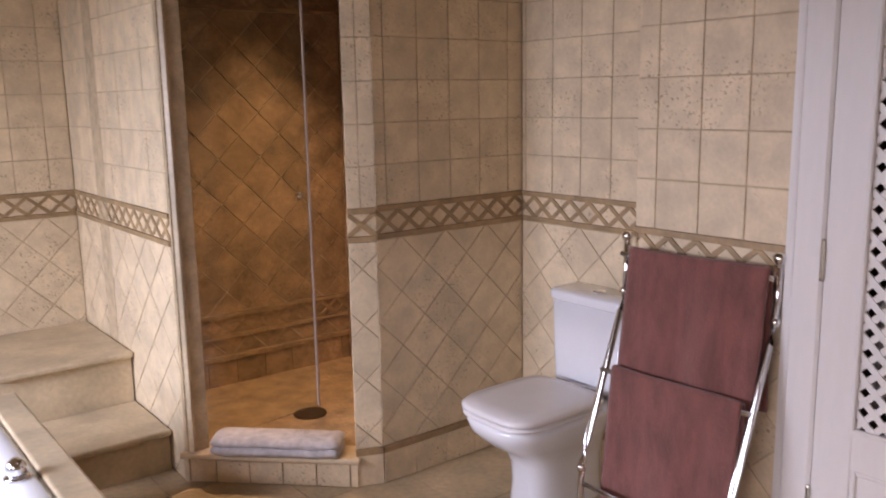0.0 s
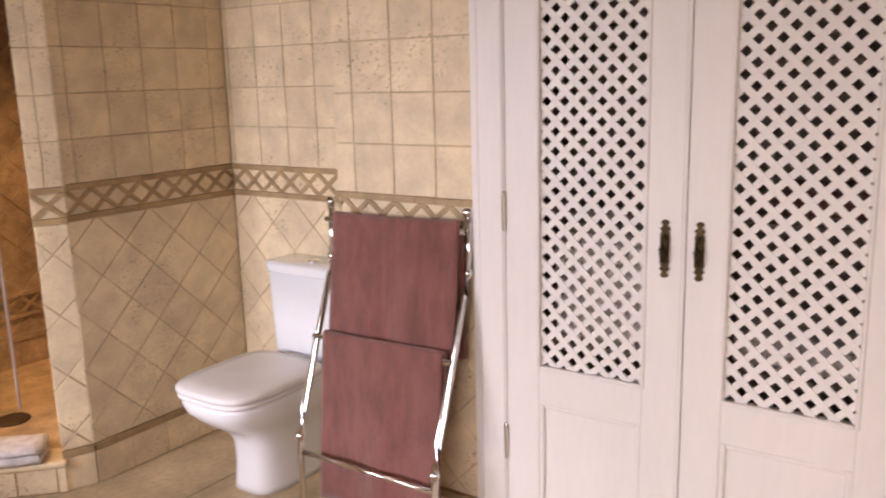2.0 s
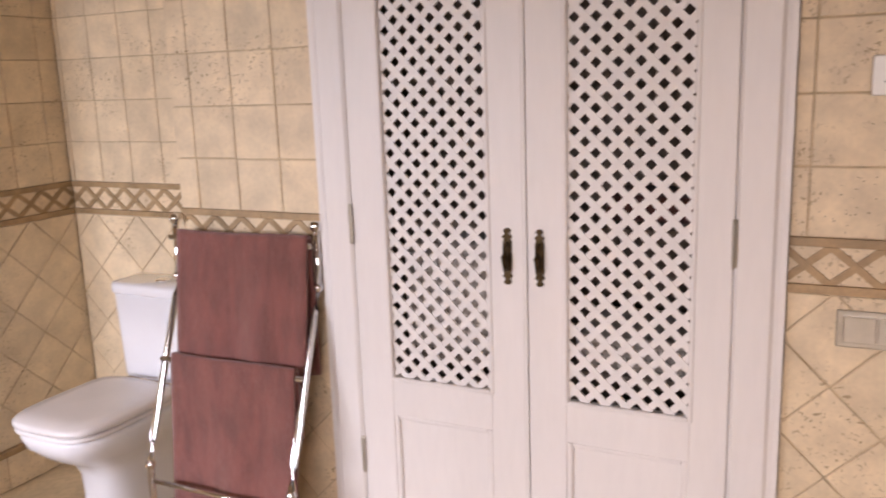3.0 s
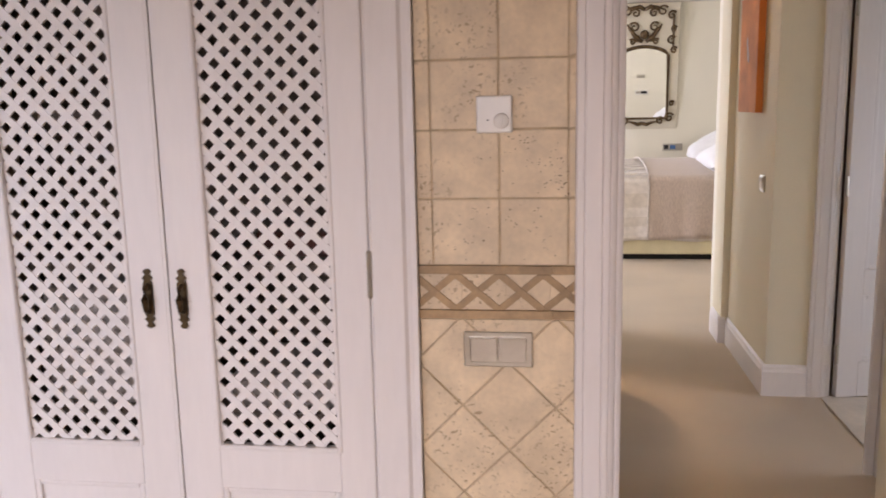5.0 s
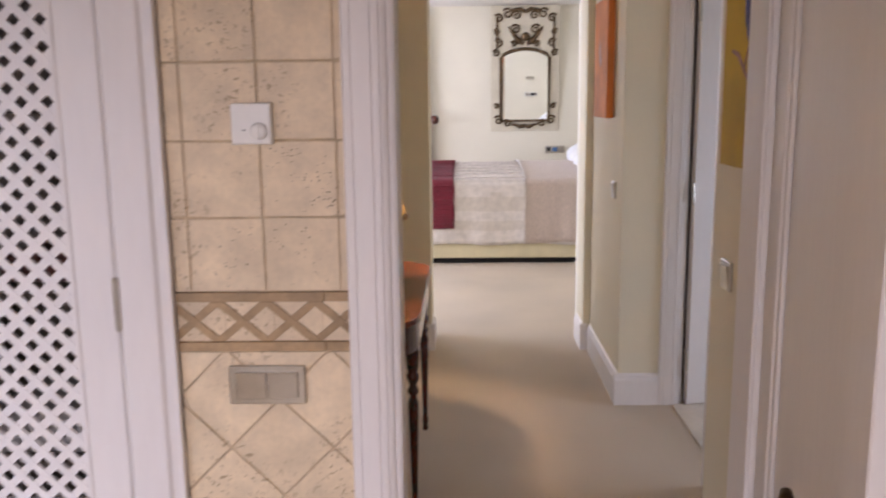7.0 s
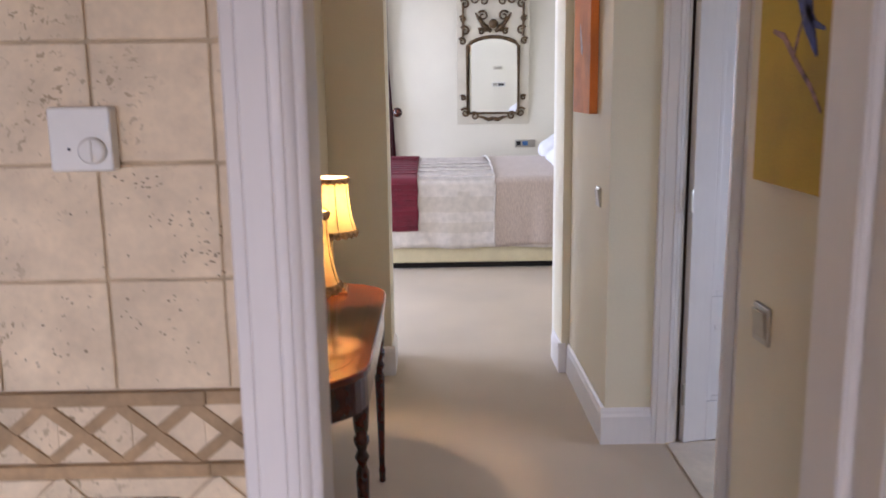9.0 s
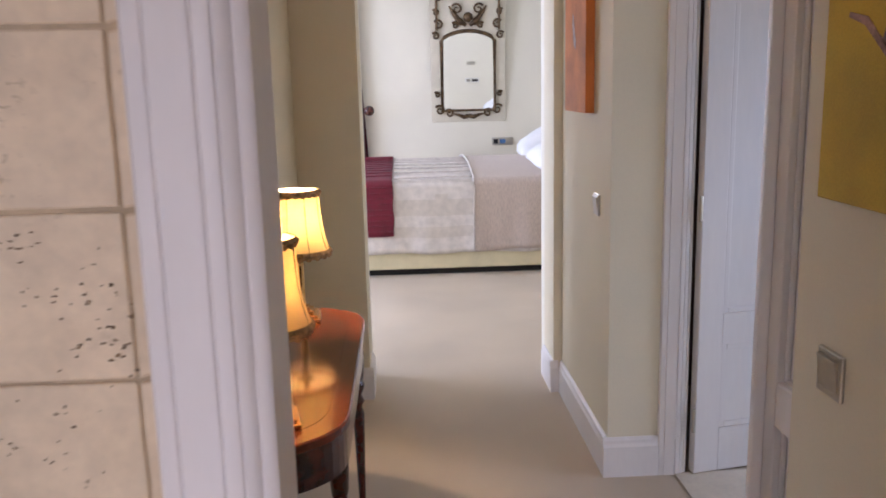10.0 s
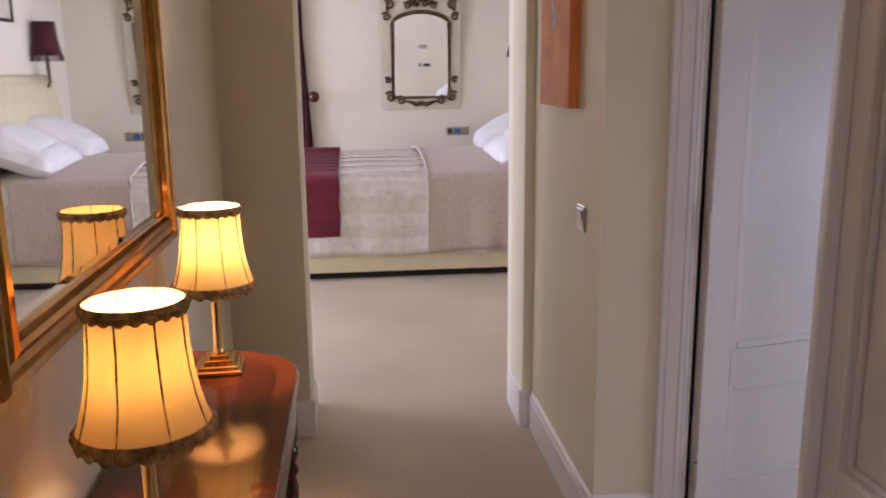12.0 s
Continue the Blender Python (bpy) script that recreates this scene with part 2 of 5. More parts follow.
def add_box(bm, lo, hi, bevel=0.0, seg=2):
    r = bmesh.ops.create_cube(bm, size=1)
    for v in r["verts"]:
        v.co = Vector([lo[i] + (v.co[i] + 0.5) * (hi[i] - lo[i]) for i in range(3)])
    if bevel:
        edges = list({e for v in r["verts"] for e in v.link_edges})
        bmesh.ops.bevel(bm, geom=edges, offset=bevel, segments=seg, affect="EDGES", profile=0.5)
    return bm


def box(lo, hi, bevel=0.0, seg=2):
    return add_box(bmesh.new(), lo, hi, bevel, seg)


def lathe(profile, n=24, bm=None, m=None):
    """A turned shape from (radius, height) pairs."""
    bm = bm or bmesh.new()
    rings = []
    for r, z in profile:
        rings.append([bm.verts.new((m or Matrix()) @ Vector((r * math.cos(2 * math.pi * i / n), r * math.sin(2 * math.pi * i / n), z))) for i in range(n)])
    for a, b in zip(rings, rings[1:]):
        for i in range(n):
            bm.faces.new((a[i], a[(i + 1) % n], b[(i + 1) % n], b[i]))
    bm.faces.new(rings[0])
    bm.faces.new(rings[-1])
    return bm


def tube(points, r, n=10, bm=None, closed=False):
    """A round bar along a line of points."""
    bm = bm or bmesh.new()
    pts = [Vector(p) for p in points]
    rings = []
    for i, p in enumerate(pts):
        a = pts[i - 1] if (i or closed) else p
        b = pts[(i + 1) % len(pts)] if (i + 1 < len(pts) or closed) else p
        d = (b - a).normalized()
        up = Vector((0, 0, 1)) if abs(d.z) < 0.95 else Vector((1, 0, 0))
        u = d.cross(up).normalized()
        v = u.cross(d)
        rr = r[i] if isinstance(r, (list, tuple)) else r
        rings.append([bm.verts.new(p + rr * (math.cos(2 * math.pi * k / n) * u + math.sin(2 * math.pi * k / n) * v)) for k in range(n)])
    pairs = list(zip(rings, rings[1:])) + ([(rings[-1], rings[0])] if closed else [])
    for a, b in pairs:
        for k in range(n):
            bm.faces.new((a[k], a[(k + 1) % n], b[(k + 1) % n], b[k]))
    if not closed:
        bm.faces.new(rings[0])
        bm.faces.new(rings[-1])
    return bm


def sweep(profile, m0, length, axis="z"):
    """A moulding: a closed profile of (a, b) pairs in local x, y, drawn out along local z."""
    bm = bmesh.new()
    lo = [bm.verts.new(m0 @ Vector((a, b, 0))) for a, b in profile]
    hi = [bm.verts.new(m0 @ Vector((a, b, length))) for a, b in profile]
    n = len(profile)
    for i in range(n):
        bm.faces.new((lo[i], lo[(i + 1) % n], hi[(i + 1) % n], hi[i]))
    bm.faces.new(lo)
    bm.faces.new(hi)
    return bm


def prism(outline, z0, z1, bevel=0.0, seg=2):
    bm = bmesh.new()
    f = bm.faces.new([bm.verts.new((x, y, z0)) for x, y in outline])
    r = bmesh.ops.extrude_face_region(bm, geom=[f])
    bmesh.ops.translate(bm, verts=[v for v in r["geom"] if isinstance(v, bmesh.types.BMVert)], vec=(0, 0, z1 - z0))
    if bevel:
        es = [e for e in bm.edges if abs(e.verts[0].co.z - e.verts[1].co.z) < 1e-6]
        bmesh.ops.bevel(bm, geom=es, offset=bevel, segments=seg, affect="EDGES", profile=0.5)
    return bm


def structure(name, bm, mat, label, category="wall"):
    return tagged(part(name, bm, mat), label, category, kind="structure")

# ---- large structure ----
CEIL = 2.5
# bathroom: walls with their openings; faces at x 2.08 (door and cupboard), alcove 2.43, end wall 2.57
structure("floor_bathroom", box((-1.9, -2.2, -0.12), (2.1, 4.5, -0.006)), grout, "bathroom floor bed under cream stone tiles", "floor")
structure("floor_alcove", box((2.1, 1.172, -0.12), (2.62, 2.6, -0.006)), grout, "floor bed under the toilet alcove tiles", "floor")
structure("floor_carpet", box((2.1, -3.8, -0.12), (5.5, 0.4, 0.0)), carpet, "beige wall-to-wall carpet in the passage", "floor")
structure("floor_lobby", box((2.4, -3.6, 0.0), (4.28, -1.605, 0.006), 0.002, 1), stone_lobby, "pale cream stone floor of the lobby", "floor")
structure("floor_bedroom", box((5.5, -3.2, -0.12), (10.4, 4.1, 0.0)), carpet, "beige wall-to-wall carpet in the bedroom", "floor")
structure("ceiling_bathroom", box((-1.9, -2.3, CEIL), (2.6, 4.6, CEIL + 0.1)), ceiling_dim, "unseen bathroom ceiling, toned brown to cut bounced light", "ceiling")
structure("ceiling_passage", box((2.6, -3.9, CEIL), (5.5, 0.4, CEIL + 0.1)), ceiling_white, "flat white painted passage ceiling", "ceiling")
structure("ceiling_bedroom", box((5.5, -3.4, CEIL), (10.5, 4.2, CEIL + 0.1)), ceiling_white, "flat white painted bedroom ceiling", "ceiling")


def wall(name, pieces, mat, label):
    bm = bmesh.new()
    for lo, hi in pieces:
        add_box(bm, lo, hi)
    return structure(name, bm, mat, label)


G = 0.006   # the tiles stand this far off the wall's bed
wall_alcove = wall("wall_alcove", [((2.43 + G, 1.60, 0), (2.62, 2.57, CEIL))], grout, "tiled back wall of the toilet alcove")
wall_pillar = wall("wall_pillar", [((2.08 + G, 1.172, 0), (2.43 + G, 1.69 - G, CEIL))], grout, "cream tiled pier beside the cupboard")
wall_strip = wall("wall_strip", [((2.08 + G, -0.40, 0), (2.17, -0.035, CEIL))], grout, "tiled strip of wall between cupboard and doorway")
wall("wall_cupboard_head", [((2.1, -0.035, 2.16), (2.24, 1.172, CEIL)), ((2.62, -0.02, 0), (2.7, 1.6, CEIL)), ((2.14, -0.035, 0), (2.7, -0.02, CEIL))], inside_shadow, "wall round the built-in cupboard recess")
wall("wall_door_side", [((2.08, -2.2, 0), (2.17, -1.215, CEIL)), ((2.08, -1.215, 2.10), (2.17, -0.40, CEIL))], plaster, "cream painted wall round the bathroom doorway")
wall_end = wall("wall_end", [((1.69, 2.57 + G, 0), (2.62, 2.66, CEIL))], grout, "tiled side wall between toilet alcove and shower")
wall("wall_south", [((-1.9, -2.3, 0), (2.24, -2.2, CEIL))], plaster, "cream painted bathroom wall")
wall("wall_window_bath", [((-1.9, -2.2, 0), (-1.8, -1.1, CEIL)), ((-1.9, -1.1, 0), (-1.8, 0.7, 0.45)), ((-1.9, -1.1, 2.05), (-1.8, 0.7, CEIL)), ((-1.9, 0.7, 0), (-1.8, 1.9, CEIL)), ((-1.9, 3.5, 0), (-1.8, 4.5, CEIL)), ((-1.9, 1.9, 0), (-1.8, 3.5, 0.7)), ((-1.9, 1.9, 2.0), (-1.8, 3.5, CEIL))], plaster, "cream bathroom wall with two window openings")
wall_back = wall("wall_back", [((-1.9, 4.32 + G, 0), (1.2, 4.5, CEIL))], grout, "tiled wall behind the stone steps")
wall_shower_side = wall("wall_shower_side", [((1.10 + G, 3.07, 0), (1.2 - G, 4.4, CEIL))], grout, "tiled partition between the steps and the shower")
# the splayed pier at the shower's mouth
bm = prism([(1.595, 2.614), (1.69, 2.578), (1.69, 2.66), (1.64, 2.66)], 0, CEIL)
pier = structure("wall_pier", bm, grout, "narrow splayed tiled pier at the shower opening")
shower_back = wall("wall_shower_back", [((1.1, 3.82 + G, 0), (2.5, 3.95, CEIL))], grout, "honey tiled back wall of the shower")
shower_right = wall("wall_shower_right", [((2.32 + G, 2.66, 0), (2.5, 3.82, CEIL))], grout, "honey tiled side wall of the shower")
structure("shower_floor", prism([(1.2, 3.1), (1.64, 2.66), (2.32, 2.66), (2.32, 3.82), (1.2, 3.82)], 0, 0.09), stone_shower, "honey stone shower floor", "floor")

# passage
wall("wall_passage_left", [((2.14, -0.13, 0), (5.2, -0.036, CEIL))], plaster, "cream painted passage wall behind the console table")
wall("wall_passage_end", [((5.2, -0.425, 0), (5.46, 0.3, CEIL)), ((5.2, -1.31, 2.1), (5.46, -0.425, CEIL))], plaster, "cream painted end wall with the opening to the bedroom")
wall("wall_passage_right", [((4.29, -1.65, 0), (5.2, -1.350, CEIL))], plaster, "cream painted passage wall with the orange canvas")
wall("wall_opening_jamb", [((5.2, -1.6, 0), (5.46, -1.31, CEIL))], plaster, "cream painted jamb of the bedroom opening")
wall("wall_closet_front", [((4.29, -3.2, 0), (4.4, -2.46, CEIL)), ((4.29, -2.46, 2.06), (4.4, -1.65, CEIL))], plaster, "cream painted wall round the closet door")
wall("wall_passage_near", [((2.14, -1.42, 0), (2.86, -1.350, CEIL))], plaster, "cream painted passage wall with the yellow canvas")
wall("wall_lobby", [((2.14, -3.7, 0), (2.4, -1.42, CEIL)), ((2.4, -3.7, 0), (3.1, -3.6, CEIL)), ((4.1, -3.7, 0), (4.4, -3.6, CEIL)), ((3.1, -3.7, 0), (4.1, -3.6, 0.75)), ((3.1, -3.7, 2.1), (4.1, -3.6, CEIL)), ((4.29, -3.7, 0), (4.4, -3.2, CEIL))], plaster, "cream painted lobby walls round a window")
wall("wall_closet", [((4.4, -2.6, 0), (5.3, -2.5, CEIL)), ((5.2, -2.5, 0), (5.3, -1.6, CEIL))], inside_shadow, "closet walls behind the white door, darkened for shade")

# bedroom
wall("wall_bedroom_far", [((10.2, -3.2, 0), (10.35, 0.3, CEIL)), ((10.2, 1.9, 0), (10.35, 4.0, CEIL)), ((10.2, 0.3, 0), (10.35, 1.9, 0.3)), ((10.2, 0.3, 2.25), (10.35, 1.9, CEIL))], plaster_bed, "pale cream bedroom wall carrying the carved mirror")
wall("wall_bedroom_head", [((5.46, -2.4, 0), (10.2, -2.25, CEIL))], plaster_bed, "pale cream bedroom wall behind the bed head")
wall("wall_bedroom_near", [((5.46, -2.25, 0), (5.55, -1.31, CEIL)), ((5.46, -0.425, 0), (5.55, 4.0, CEIL)), ((5.46, -1.31, 2.1), (5.55, -0.425, CEIL))], plaster_bed, "pale cream bedroom wall round the opening")
wall("wall_bedroom_window", [((5.46, 3.9, 0), (5.9, 4.05, CEIL)), ((8.5, 3.9, 0), (10.35, 4.05, CEIL)), ((5.9, 3.9, 0), (8.5, 4.05, 0.3)), ((5.9, 3.9, 2.35), (8.5, 4.05, CEIL))], plaster_bed, "pale cream bedroom wall with a wide window")


def window(name, lo, hi, axis, label):
    """A white casement with two panes in a wall opening; axis: the one across the wall."""
    ob = tagged(new(name), label, "window", kind="structure")
    a, b = (1, 0) if axis == 0 else (0, 1)
    mid = (lo[axis] + hi[axis]) / 2
    s0, s1, z0, z1 = lo[a], hi[a], lo[2], hi[2]

    def bar(nm, u0, u1, w0, w1, t, mat):
        p, q = [0, 0, w0], [0, 0, w1]
        p[a], q[a], p[axis], q[axis] = u0, u1, mid - t, mid + t
        return part(nm, box(p, q, 0.004 if mat is white else 0, 1), mat, ob)
    for u0, u1, w0, w1 in ((s0, s0 + 0.06, z0, z1), (s1 - 0.06, s1, z0, z1), (s0 + 0.06, s1 - 0.06, z0, z0 + 0.06), (s0 + 0.06, s1 - 0.06, z1 - 0.06, z1), ((s0 + s1) / 2 - 0.04, (s0 + s1) / 2 + 0.04, z0 + 0.06, z1 - 0.06)):
        bar("window_frame", u0, u1, w0, w1, 0.03, white)
    for u0, u1 in ((s0 + 0.06, (s0 + s1) / 2 - 0.04), ((s0 + s1) / 2 + 0.04, s1 - 0.06)):
        bar("pane", u0, u1, z0 + 0.06, z1 - 0.06, 0.003, glass).visible_shadow = False
    return ob


window("window_1", (-1.9, 1.9, 0.7), (-1.8, 3.5, 2.0), 0, "white casement window of the bathroom")
window("window_5", (-1.9, -1.1, 0.45), (-1.8, 0.7, 2.05), 0, "white casement window of the bathroom")
window("window_2", (5.9, 3.9, 0.3), (8.5, 4.05, 2.35), 1, "wide white bedroom window")
window("window_3", (3.1, -3.7, 0.75), (4.1, -3.6, 2.1), 1, "white lobby window")
window("window_4", (10.2, 0.3, 0.3), (10.35, 1.9, 2.25), 0, "white bedroom window beside the dark red curtain")
structure("ground", box((-60, -60, -0.5), (80, 60, -0.2)), material("garden_ground", (0.12, 0.13, 0.07), 0.9, vary=0.3, scale=0.6, coords="World"), "garden ground outside", "ground")

# casings, skirtings and linings
CASING = [(0, 0), (0.102, 0), (0.102, 0.010), (0.099, 0.0125), (0.092, 0.014), (0.0905, 0.0120), (0.089, 0.015), (0.084, 0.0195), (0.0775, 0.021), (0.0755, 0.018), (0.074, 0.0215), (0.068, 0.0235), (0.061, 0.0225), (0.0585, 0.0185), (0.0565, 0.0215), (0.022, 0.0185), (0.0195, 0.0150), (0.0175, 0.0175), (0.004, 0.016), (0, 0.012)]


def casing(name, base, across, out, length, label, parent=None, width=1.0):
    """An upright door moulding: base point, directions of its width and its face."""
    a, o = Vector(across), Vector(out)
    m = Matrix.Translation(base) @ Matrix((a, o, Vector((0, 0, 1)))).transposed().to_4x4()
    ob = part(name, sweep([(x * width, y) for x, y in CASING], m, length), white, parent, smooth=True)
    ob.data.set_sharp_from_angle(angle=radians(32))
    return tagged(ob, label, "moulding", kind="structure")


casing("door_casing", (2.08, -0.389, 0), (0, -1, 0), (-1, 0, 0), 2.14, "white moulded door casing on the tiled wall")
casing("door_casing", (2.08, -1.31, 0), (0, 1, 0), (-1, 0, 0), 2.14, "white moulded door casing")
structure("door_lining", box((2.07, -0.493, 0), (2.18, -0.478, 2.1), 0.002, 1), white, "white painted lining of the bathroom doorway", "door lining")
structure("door_lining", box((2.07, -1.215, 0), (2.18, -1.199, 2.1), 0.002, 1), white, "white painted lining of the bathroom doorway", "door lining")
structure("door_lining", box((2.07, -1.199, 2.082), (2.18, -0.493, 2.1), 0.002, 1), white, "white head lining of the bathroom doorway", "door lining")
casing("door_casing", (4.29, -1.54, 0), (0, -1, 0), (-1, 0, 0), 2.1, "white moulded casing of the closet door", width=1.06)
structure("door_lining", box((4.31, -1.66, 0), (4.4, -1.645, 2.06), 0.002, 1), white, "white lining of the closet doorway", "door lining")

SKIRT = [(0, 0), (0.018, 0), (0.018, 0.12), (0.013, 0.132), (0.011, 0.145), (0.004, 0.155), (0, 0.155)]


def skirting(name, start, end, out):
    a, b, o = Vector((*start, 0)), Vector((*end, 0)), Vector((*out, 0))
    d = (b - a).normalized()
    m = Matrix.Translation(a) @ Matrix((o, Vector((0, 0, 1)), d)).transposed().to_4x4()
    return tagged(part(name, sweep(SKIRT, m, (b - a).length), white), "white painted moulded skirting board", "skirting", kind="structure")


skirting("baseboard", (4.29, -1.350), (5.2, -1.350), (0, 1))
skirting("baseboard", (4.29, -1.54), (4.29, -1.332), (-1, 0))
skirting("baseboard", (5.2, -1.332), (5.2, -1.292), (-1, 0))
skirting("baseboard", (5.2, -1.31), (5.46, -1.31), (0, 1))
skirting("baseboard", (5.2, -0.425), (5.46, -0.425), (0, -1))
skirting("baseboard", (5.2, -0.443), (5.2, -0.13), (-1, 0))
skirting("baseboard", (2.14, -0.13), (5.18, -0.13), (0, -1))
skirting("baseboard", (2.14, -1.350), (2.86, -1.350), (0, 1))
skirting("baseboard", (10.2, -2.25), (10.2, 3.9), (-1, 0))
skirting("baseboard", (5.55, -2.25), (10.2, -2.25), (0, 1))


# ---- doors ----
def panel_door(name, m, width, height, rails, label, thick=0.04, handle=None, knuckles=True):
    """A leaf in local x (from the hinge), y (thickness), z: stiles, rails and sunk panels."""
    ob = tagged(new(name), label, "door", kind="structure")
    ob.matrix_world = m
    s = 0.10
    part("stile", box((0, 0, 0.008), (s, thick, height), 0.003, 1), white, ob)
    part("stile", box((width - s, 0, 0.008), (width, thick, height), 0.003, 1), white, ob)
    for z0, z1 in rails:
        part("rail", box((s, 0.0005, z0), (width - s, thick - 0.0005, z1), 0.002, 1), white, ob)
    for (a, b), (c, d) in zip(rails, rails[1:]):
        p = part("panel", box((s, 0.013, b), (width - s, thick - 0.013, c)), white, ob)
        for y0, y1 in ((0.004, 0.013), (thick - 0.013, thick - 0.004)):
            for u0, u1, w0, w1 in ((s, s + 0.022, b, c), (width - s - 0.022, width - s, b, c), (s + 0.022, width - s - 0.022, b, b + 0.022), (s + 0.022, width - s - 0.022, c - 0.022, c)):
                part("bead", box((u0, y0, w0), (u1, y1, w1), 0.004, 2), white, p)
    if knuckles:
        for z in (0.22, 1.02, 1.82):
            part("hinge", lathe([(0.007, z - 0.045), (0.007, z + 0.045)], 8, m=Matrix.Translation((-0.006, thick if m.to_euler().z > 0 else 0, 0))), steel, ob, "steel hinge knuckle")
    return ob


FAR_RAILS = [(0.008, 0.18), (0.505, 0.625), (1.90, 2.03)]
panel_door("door_closet", pose(4.256, -1.672, 0, 0, 0, -79), 0.76, 2.03, FAR_RAILS, "white panelled closet door standing ajar")
lobby_door = tagged(new("door_lobby"), "white deep-panelled door folded back in the lobby", "door", kind="structure")
LX0, LX1, LYF, LYB = 2.76, 3.40, -1.538, -1.606
part("stile", box((LX1 - 0.070, LYB, 0.008), (LX1, LYF, 2.03), 0.003, 1), white, lobby_door)
part("stile", box((LX0, LYB, 0.008), (LX0 + 0.070, LYF, 2.03), 0.003, 1), white, lobby_door)
part("meeting_strip", box((LX1 - 0.016, LYF, 0.008), (LX1 + 0.006, LYF + 0.033, 2.03), 0.004, 2), white, lobby_door)
for z0, z1 in ((0.008, 0.18), (0.595, 0.715), (1.90, 2.03)):
    part("rail", box((LX0 + 0.070, LYB + 0.0005, z0), (LX1 - 0.070, LYF - 0.0005, z1), 0.003, 1), white, lobby_door)
for z0, z1 in ((0.18, 0.595), (0.715, 1.90)):
    p = part("panel", box((LX0 + 0.070, LYB + 0.02, z0), (LX1 - 0.070, LYF - 0.033, z1)), white, lobby_door)
    for x0, x1, w0, w1 in ((LX0 + 0.070, LX0 + 0.082, z0, z1), (LX1 - 0.082, LX1 - 0.070, z0, z1), (LX0 + 0.082, LX1 - 0.082, z0, z0 + 0.012), (LX0 + 0.082, LX1 - 0.082, z1 - 0.012, z1)):
        part("bead", box((x0, LYF - 0.033, w0), (x1, LYF - 0.018, w1), 0.005, 2), white, p)
bath_door = panel_door("door_bathroom", pose(2.058, -1.215, 0, 0, 0, 171), 0.67, 2.06, [(0.008, 0.2), (0.52, 0.64), (1.93, 2.06)], "white panelled bathroom door standing open")
lever = part("door_handle", tube([(0.615, -0.004, 0.86), (0.615, -0.05, 0.86), (0.60, -0.058, 0.858), (0.56, -0.06, 0.866), (0.53, -0.058, 0.882), (0.515, -0.056, 0.892)], [0.01, 0.009, 0.008, 0.008, 0.012, 0.008], 10), bronze, bath_door, "dark bronze lever handle", True)
part("plate", box((0.6, -0.006, 0.78), (0.63, 0.0, 0.885), 0.003, 2), bronze, lever)

# ---- cupboard with lattice doors ----
cup = tagged(new("lattice_cupboard"), "white built-in cupboard with two lattice doors", "cupboard")
cup.location = (2.08, 0, 0)
F = 0.028
part("frame_post", sweep([(0, 0), (0.108, 0), (0.108, 0.024), (0.10, 0.03), (0.03, 0.03), (0.022, 0.022), (0.012, 0.02), (0, 0.02)], Matrix.Translation((0, -0.034, 0)) @ Matrix(((0, 1, 0), (-1, 0, 0), (0, 0, 1))).transposed().to_4x4(), 2.16), white, cup)
part("frame_post", sweep([(0, 0), (0.108, 0), (0.108, 0.024), (0.10, 0.03), (0.03, 0.03), (0.022, 0.022), (0.012, 0.02), (0, 0.02)], Matrix.Translation((0, 1.172, 0)) @ Matrix(((0, -1, 0), (-1, 0, 0), (0, 0, 1))).transposed().to_4x4(), 2.16), white, cup)
part("frame_head", box((-0.028, 0.074, 2.07), (0, 1.064, 2.16), 0.003, 1), white, cup)
part("plinth", box((-0.01, 0.074, 0), (0.02, 1.064, 0.07), 0.003, 1), white, cup)
part("inside", box((0.50, 0.0, 0.01), (0.51, 1.15, 2.1)), inside_shadow, cup, "cupboard back, darkened for the shade inside")
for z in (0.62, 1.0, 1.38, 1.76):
    part("shelf", box((0.08, 0.0, z + 0.03), (0.49, 1.15, z + 0.05)), inside_shadow, cup)
part("folded_linen", box((0.1, 0.12, 0.672), (0.4, 0.48, 0.765), 0.02, 3), linen_b, cup, "pale folded linen on a shelf")
part("folded_linen", box((0.09, 0.62, 0.672), (0.4, 0.98, 0.985), 0.03, 3), linen_b, cup, "pale folded linen on a shelf")
part("folded_linen", box((0.16, 0.14, 1.052), (0.4, 0.42, 1.12), 0.02, 3), towel_red, cup, "folded rose linen on a shelf")

LAT0, LAT1, LATW = 0.622, 1.93, 0.0172


def clip_rect(poly, u0, u1, v0, v1):
    for axis, lim, keep in ((0, u0, 1), (0, u1, -1), (1, v0, 1), (1, v1, -1)):
        out = []
        for i, p in enumerate(poly):
            q = poly[(i + 1) % len(poly)]
            dp, dq = keep * (p[axis] - lim), keep * (q[axis] - lim)
            if dp >= 0:
                out.append(p)
            if dp * dq < 0:
                t = dp / (dp - dq)
                out.append((p[0] + t * (q[0] - p[0]), p[1] + t * (q[1] - p[1])))
        poly = out
        if len(poly) < 3:
            return []
    return poly


